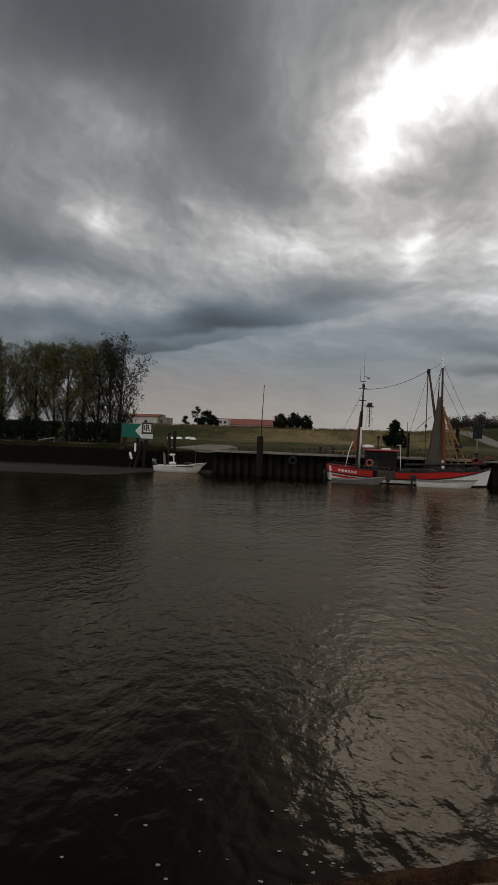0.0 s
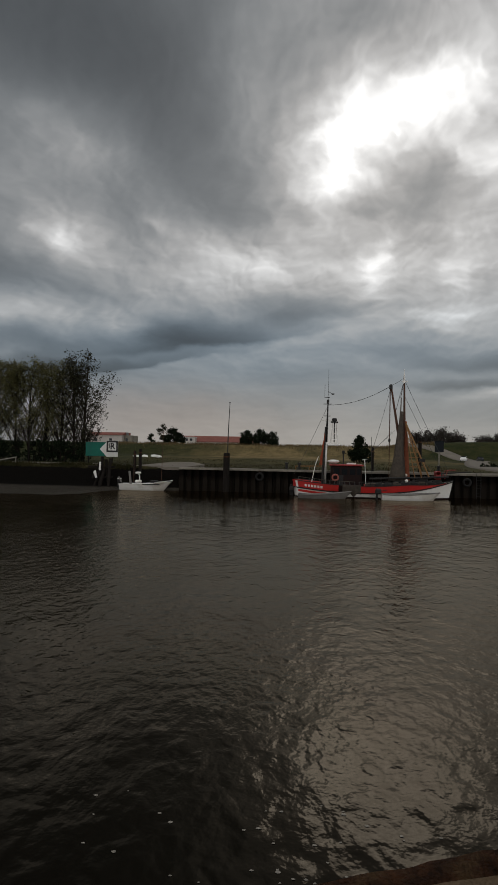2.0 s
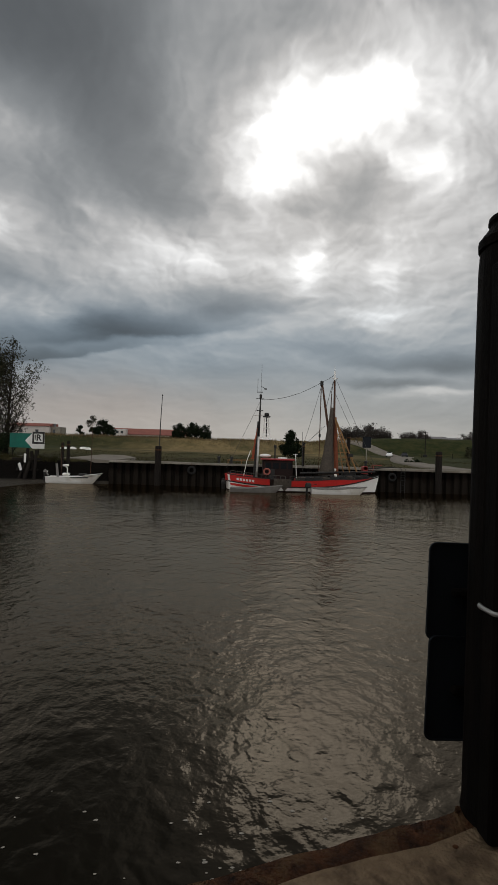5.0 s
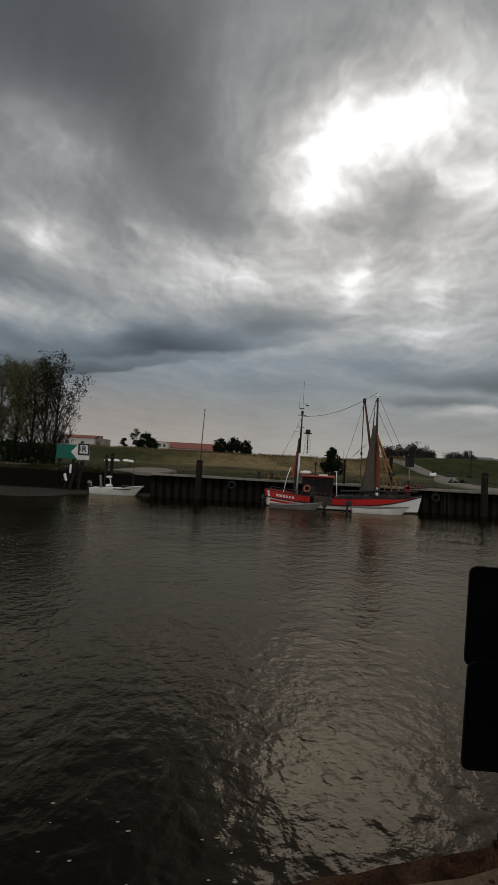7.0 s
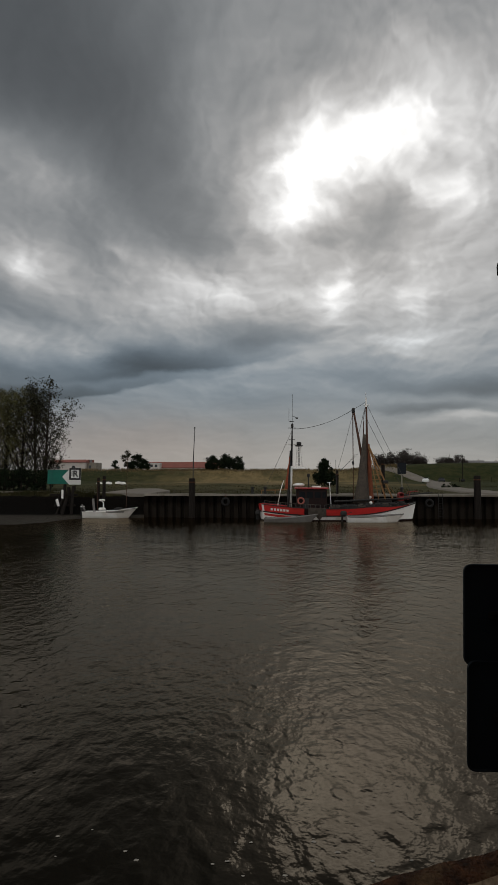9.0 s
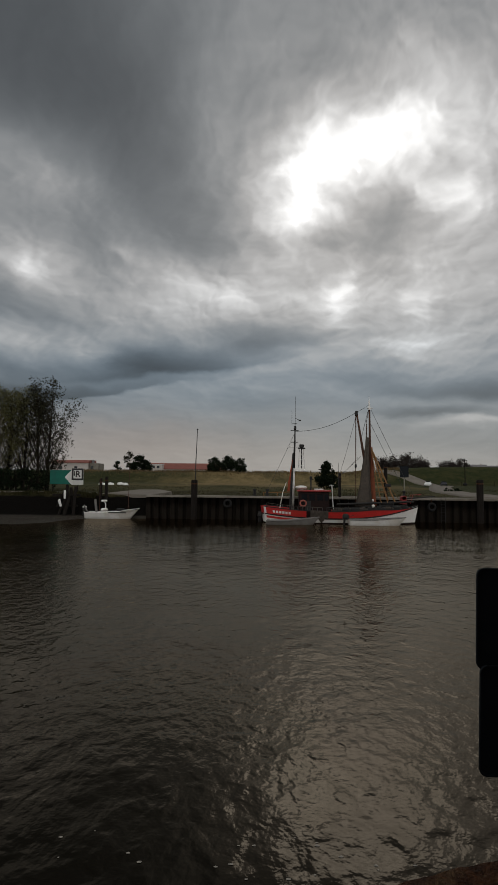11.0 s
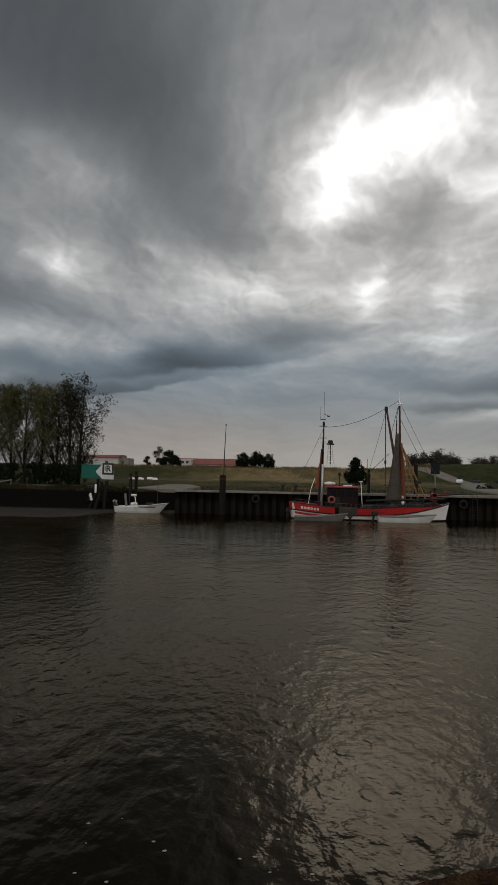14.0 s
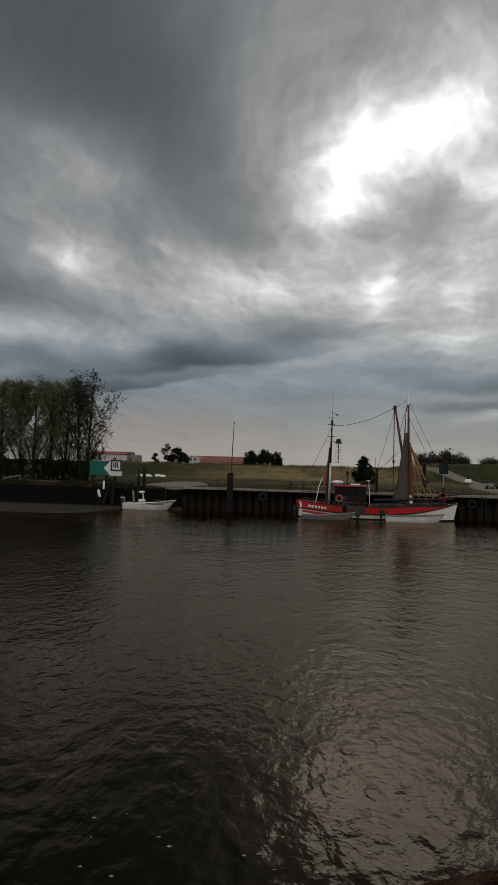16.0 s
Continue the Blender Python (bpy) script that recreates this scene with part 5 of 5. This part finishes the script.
far_house(137, 400, 14, 10.5, 3.2)
far_house(152, 405, 9, 10.8, 2.4)
far_house(163, 402, 11, 10.6, 3.0)


# ---------------------------------------------------------------- parked things on the grass
def car(x, y, rz, body, label):
    c = thing("parked_car", label, "car", pose(x, y, land(x, y) + 0.02, 0, 0, rz), "parked cars")
    prof = [(-2.1, 0.35), (-2.15, 0.75), (-1.95, 0.92), (-1.45, 1.0), (-0.75, 1.46), (0.75, 1.48), (1.55, 1.05), (2.0, 0.9), (2.12, 0.6), (2.08, 0.35)]
    rows = []
    for yy, k in ((-0.84, 0.0), (-0.8, 1.0), (-0.62, 1.0), (0.62, 1.0), (0.8, 1.0), (0.84, 0.0)):
        rows.append([(px * (0.99 if k == 0 else 1), yy * (1 if pz < 1.0 else 0.86), min(pz, 0.9) if k == 0 else pz) for px, pz in prof])
    part("body", Shape().loft(rows, True), body, c, smooth=False)
    part("windscreen", Shape().box(-1.06, 0, 1.25, 0.05, 1.2, 0.5, tilt=0.0), M["glass"], c)
    for side in (-1, 1):
        part("side_window", Shape().box(0.1, side * 0.735, 1.23, 1.6, 0.03, 0.34), M["glass"], c)
        for wx in (-1.3, 1.3):
            w = part("wheel", Shape().tube([(wx, side * 0.70, 0.32), (wx, side * 0.86, 0.32)], 0.32, 14), M["tyre"], c)
            part("rim", Shape().tube([(wx, side * 0.84, 0.32), (wx, side * 0.875, 0.32)], 0.19, 10), M["strap"], w)


car(42.2, 162.0, 72, M["carwhite"], "white parked car beside the dyke road")
car(49.4, 172.0, 80, M["cardark"], "dark parked car below the dyke")

for k, (x, y, rz, ln) in enumerate(((-40.3, 128, 5, 1.5), (-37.9, 127, -30, 1.6), (-36.6, 131, 35, 2.0), (-34.6, 127.5, 75, 1.5))):
    rows = []
    for i in range(9):
        u = i / 8
        w = (0.62 * math.sin(math.pi * (0.25 + 0.72 * u) * 0.98) if u > 0.3 else 0.60) * 0.8
        rows.append([(ln * (u - 0.5), w * math.cos(a), 0.55 * (0.55 + 0.45 * math.sin(math.pi * min(u + 0.2, 0.9))) * math.sin(a)) for a in [math.pi * j / 8 for j in range(9)]])
    o = single("upturned_dinghy", Shape().loft(rows, True), M["white"], "white dinghy lying upturned on the grass", "dinghy", pose(x, y, land(x, y) + 0.05, 0, 0, rz), "upturned dinghies", smooth=True)
    part("keel", Shape().box(0, 0, 0.54, ln * 0.6, 0.06, 0.12, bevel=0.02), M["rubber"], o)


# ---------------------------------------------------------------- trees, bushes, grasses
def limb(shape, rnd, p, d, length, r, depth, tips, spread):
    """One bough with its forks; collects the outer twigs."""
    pts, radii = [p], [r]
    n = 4
    for i in range(n):
        d = (d + Vector((rnd.gauss(0, 0.08), rnd.gauss(0, 0.08), 0.10))).normalized()
        p = p + d * length / n
        pts.append(p)
        radii.append(r * (1 - 0.55 * (i + 1) / n))
    shape.tube(pts, radii, 5 if r > 0.05 else 3)
    tips += pts[2:] if depth <= 1 else pts[4:]
    if depth == 0:
        return
    for _ in range(3 if depth > 1 else 4):
        k = rnd.choice((2, 3, 4))
        a = rnd.uniform(0, 2 * math.pi)
        out = Vector((math.cos(a), math.sin(a), 0))
        limb(shape, rnd, pts[k], (d + out * spread * rnd.uniform(0.6, 1.3)).normalized(), length * rnd.uniform(0.5, 0.72), r * 0.5, depth - 1, tips, spread)


def poplar(x, y, height, seed, material, rx, bottom, leaves, label="", size=0.13, lean=0.0):
    """A trunk, boughs that sweep up to the crown's outside, and leaf clumps along their outer halves."""
    rnd = random.Random(seed)
    t = thing("poplar_tree", label, "tree", pose(x, y, land(x, y) - 0.1), "poplars along the bank")
    trunk, radii, n = [], [], 9
    for i in range(n + 1):
        q = i / n
        trunk.append(Vector((lean * q * q * height + 0.16 * math.sin(seed + 4 * q), 0.14 * math.cos(seed * 2 + 3 * q), height * 0.93 * q)))
        radii.append(0.23 * (1 - q) ** 0.8 + 0.02)
    part("trunk", Shape().tube(trunk, radii, 8), M["bark"], t, smooth=True)
    wood, crown = Shape(), Shape()
    mid, half = (height + bottom) / 2, (height - bottom) / 2
    for i in range(58):
        # an end point inside an egg that is wider above its middle
        zq = rnd.uniform(-1, 1)
        wide = rx * math.sqrt(max(1 - zq * zq, 0.03)) * (1.0 + 0.22 * zq) * math.sqrt(rnd.uniform(0.12, 1.0)) * rnd.choice((1.0, 1.0, 1.12))
        a = rnd.uniform(0, 2 * math.pi)
        end = Vector((wide * math.cos(a), wide * math.sin(a), mid + half * zq))
        k = max(min((end.z - wide * rnd.uniform(1.0, 1.9) - 0.8) / height, 0.9), 0.10) * n
        j = min(int(k), n - 1)
        p = trunk[j].lerp(trunk[j + 1], k - j)
        end.x += trunk[j].x
        bend = p.lerp(end, 0.5) + Vector((end.x - p.x, end.y - p.y, 0)) * 0.14
        pts = [p * (1 - s) ** 2 + bend * 2 * s * (1 - s) + end * s * s for s in [m_ / 6 for m_ in range(7)]]
        r = 0.030 + 0.045 * (1 - p.z / height)
        wood.tube(pts, [r * (1 - 0.8 * m_ / 6) for m_ in range(7)], 4)
        for m_ in (3, 4, 5, 6):
            for _ in range(3):
                tip = pts[m_] + Vector((rnd.gauss(0, 0.6), rnd.gauss(0, 0.6), rnd.uniform(0.0, 1.0)))
                wood.tube([pts[m_], tip], [0.016, 0.006], 3)
                top = (tip.z - bottom) / (height - bottom)
                c = int(leaves * rnd.uniform(0.2, 1.8) * (0.20 + 1.15 * min(max(top, 0), 1)))
                crown.leaves(rnd, tip, rnd.uniform(0.3, 0.7), c, size)
    part("branch_work", wood, M["bark"], t)
    part("crown", crown, material, t)
    return t


POPLARS = ((-57.5, 84, 15.0), (-54.2, 82, 15.2), (-51.6, 85, 14.3), (-48.6, 83, 14.8), (-46.0, 84, 14.5), (-43.2, 83, 15.0), (-40.9, 84, 14.7), (-38.2, 83, 15.2))
for i, (x, y, h) in enumerate(POPLARS):
    poplar(x, y, h, 11 + i, M["leaf"], 3.1 + 0.3 * (i % 3), 3.4, 17.0, "tall slender poplar with sparse young olive leaves", 0.13, 0.01 * ((i % 3) - 1))
poplar(-33.5, 81, 15.7, 42, M["darkleaf"], 3.9, 2.6, 12.0, "broad poplar at the row's end with dark leaves", 0.14)
poplar(-36.0, 82.5, 15.9, 57, M["darkleaf"], 3.0, 3.0, 8.0, "tall poplar with dark young leaves", 0.135)


def shrub(name, x, y, blobs, seed, material, leaf, count, label, category, zoff=0.0, group=""):
    """A bush: stems, and leaf clouds over ragged lobes."""
    rnd = random.Random(seed)
    g = land(x, y) + zoff
    t = thing(name, label, category, pose(x, y, g), group)
    stems, crown = Shape(), Shape()
    for bx, by, bz, rx, rz in blobs:
        stems.tube([(bx * 0.4, by * 0.4, -0.2), (bx * 0.8, by * 0.8, bz * 0.5), (bx, by, bz + rz * 0.4)], [0.16, 0.11, 0.03], 5)
        for _ in range(7):
            a = rnd.uniform(0, 2 * math.pi)
            e = rnd.uniform(0.1, 1.3)
            stems.tube([(bx, by, bz - rz * 0.3), (bx + rx * 0.9 * math.cos(a) * math.cos(e), by + rx * 0.9 * math.sin(a) * math.cos(e), bz + rz * 0.95 * math.sin(e))], [0.07, 0.015], 4)
        lobes = max(int(count / 40), 8)
        for _ in range(lobes):
            a, e = rnd.uniform(0, 2 * math.pi), rnd.uniform(-0.9, 1.5)
            k = rnd.uniform(0.55, 1.0)
            c = (bx + rx * k * math.cos(a) * math.cos(e), by + rx * k * math.sin(a) * math.cos(e), bz + rz * k * math.sin(e))
            crown.leaves(rnd, c, rnd.uniform(0.18, 0.34) * (rx + rz) / 2, int(count / lobes), leaf)
    part("stem_work", stems, M["bark"], t)
    part("crown", crown, material, t)
    return t


# undergrowth below the poplars
for i in range(15):
    x = -61 + i * 1.95
    rnd = random.Random(100 + i)
    shrub("hedge_shrub", x, 79 + rnd.uniform(-1.5, 2.5), [(0, 0, 1.2 + rnd.random() * 0.8, 1.6, 1.6), (0.8, 0.3, 1.0, 1.3, 1.3 + rnd.random())], 200 + i, M["evergreen"], 0.17, 520, "dark undergrowth shrub below the poplars", "shrub", group="hedge below the poplars")

shrub("willow_bush", -58.4, 203, [(0, 0, 1.6, 1.6, 1.7)], 1, M["evergreen"], 0.30, 520, "small dark bush on the dyke", "bush", group="bushes on the dyke")
shrub("willow_bush", -54.3, 204, [(0, 0, 4.3, 2.3, 2.5), (0.4, 0.3, 2.0, 1.6, 1.4)], 2, M["darkleaf"], 0.24, 620, "thin olive tree with an open crown on the dyke", "tree", group="bushes on the dyke")
shrub("willow_bush", -50.2, 203, [(0, 0, 2.6, 2.9, 2.9), (2.2, 0.5, 1.6, 2.0, 1.9), (-1.8, 0, 1.5, 1.8, 1.6)], 3, M["evergreen"], 0.32, 1500, "dense dark round bush on the dyke", "bush", group="bushes on the dyke")
shrub("willow_bush", -23.0, 203, [(0, 0, 2.3, 2.6, 2.5), (-0.8, 0.5, 1.4, 2.0, 1.6)], 4, M["evergreen"], 0.32, 1500, "dense dark evergreen bush in a row on the dyke", "bush", group="bushes on the dyke")
shrub("willow_bush", -18.4, 203.5, [(0, 0, 2.6, 3.0, 2.6), (1.2, 0.2, 1.8, 2.2, 1.8)], 5, M["evergreen"], 0.32, 1700, "dense dark evergreen bush in a row on the dyke", "bush", group="bushes on the dyke")
shrub("willow_bush", -13.9, 203, [(0, 0, 2.2, 2.1, 2.5), (0.5, 0.2, 1.2, 1.9, 1.4)], 6, M["evergreen"], 0.32, 1300, "dense dark evergreen bush in a row on the dyke", "bush", group="bushes on the dyke")
shrub("hawthorn_bush", 10.2, 120, [(0, 0, 2.4, 2.1, 2.3), (-0.9, 0, 1.6, 1.7, 1.5), (1.3, 0.2, 1.4, 1.5, 1.5), (-0.1, 0.2, 4.3, 1.0, 1.5)], 7, M["evergreen"], 0.24, 1100, "dark pointed bush standing on the grass", "bush")
shrub("low_scrub", 29.5, 100, [(0, 0, 0.2, 1.1, 0.45), (1.5, 0.4, 0.2, 0.9, 0.4)], 8, M["evergreen"], 0.14, 420, "low dark scrub beside the road", "bush")
shrub("low_scrub", 75.5, 184, [(0, 0, 1.7, 2.6, 2.2)], 9, M["darkleaf"], 0.26, 900, "dark bush at the dyke's foot", "bush")


def bare_tree(x, y, height, width, seed, z0=3.0):
    """A wide crown of bare boughs and fine twigs."""
    rnd = random.Random(seed)
    t = thing("bare_tree", "distant wide tree with bare twigs behind the dyke", "tree", pose(x, y, z0), "distant trees")
    wood, tips = Shape(), []
    wood.tube([(0, 0, 0), (0.1, 0, height * 0.25), (0, 0, height * 0.45)], [0.35, 0.28, 0.2], 7)
    part("trunk", wood, M["twig"], t)
    boughs = Shape()
    for i in range(11):
        a = 2 * math.pi * i / 11 + rnd.uniform(-0.3, 0.3)
        out = Vector((math.cos(a) * rnd.uniform(0.3, 1.1), math.sin(a) * 0.6, 0.9))
        limb(boughs, rnd, Vector((0, 0, height * rnd.uniform(0.25, 0.45))), out.normalized(), width * 0.5 * rnd.uniform(0.6, 1.0), 0.16, 2, tips, 0.8)
    part("branch_work", boughs, M["twig"], t)
    crown = Shape()
    for p in tips:
        crown.leaves(rnd, p, 0.9, 5, 0.30)
    part("twig_crown", crown, M["twig"], t)


for i, (x, y, h, w) in enumerate(((47.5, 262, 13.4, 8), (52.0, 260, 15.2, 9), (57.2, 261, 15.6, 10), (62.0, 262, 15.0, 9), (67.0, 265, 13.0, 8), (87.5, 300, 15.4, 9), (93.0, 300, 16.2, 10), (98.5, 302, 13.6, 8), (121, 300, 15.4, 8), (128, 302, 16.6, 10), (136, 305, 15.5, 10))):
    bare_tree(x, y, h, w, 300 + i)


def blades(name, count, place, height, width, material, label, seed):
    """A stand of upright grass blades."""
    rnd = random.Random(seed)
    s = Shape()
    for _ in range(count):
        x, y = place(rnd)
        z = land(x, y)
        h = height * rnd.uniform(0.5, 1.25)
        a = rnd.uniform(0, math.pi)
        dx, dy = math.cos(a) * width, math.sin(a) * width
        lx, ly = rnd.gauss(0, 0.18) * h, rnd.gauss(0, 0.18) * h
        s.add([(x - dx, y - dy, z - 0.05), (x + dx, y + dy, z - 0.05), (x + lx + dx * 0.2, y + ly, z + h)], [(0, 1, 2)])
    single(name, s, material, label, "grass", kind="stuff")


def dyke_reeds(rnd):
    while True:
        x, y = rnd.uniform(-75, 45), 207 - abs(rnd.gauss(0, 6))
        if noise.noise((x * 0.12, y * 0.2, 5)) + rnd.gauss(0, 0.25) > -0.1:
            return x, y


blades("dry_reeds", 9000, dyke_reeds, 0.75, 0.07, M["reed"], "dry straw coloured reeds along the dyke", 51)


def meadow(rnd):
    while True:
        x, y = rnd.uniform(-36, 60), 64.5 + 60 * rnd.random() ** 1.6
        if noise.noise((x * 0.15, y * 0.15, 1)) + rnd.gauss(0, 0.3) > 0.0 and not (22 < x < 40 and y < 125):
            return x, y


blades("meadow_grass", 7000, meadow, 0.22, 0.05, M["tuft"], "rough tufted grass behind the quay", 52)


def bank_grass(rnd):
    while True:
        x, y = rnd.uniform(-66, -15.5), rnd.gauss(63.6, 1.3)
        if 62.9 < y < 68.4 and noise.noise((x * 0.3, y * 0.3, 9)) + rnd.gauss(0, 0.3) > -0.1 and not (x > -20.5 and y > 62.2):
            return x, y


blades("bank_grass", 9000, bank_grass, 0.34, 0.04, M["tuft"], "rough grass hanging over the muddy bank", 53)
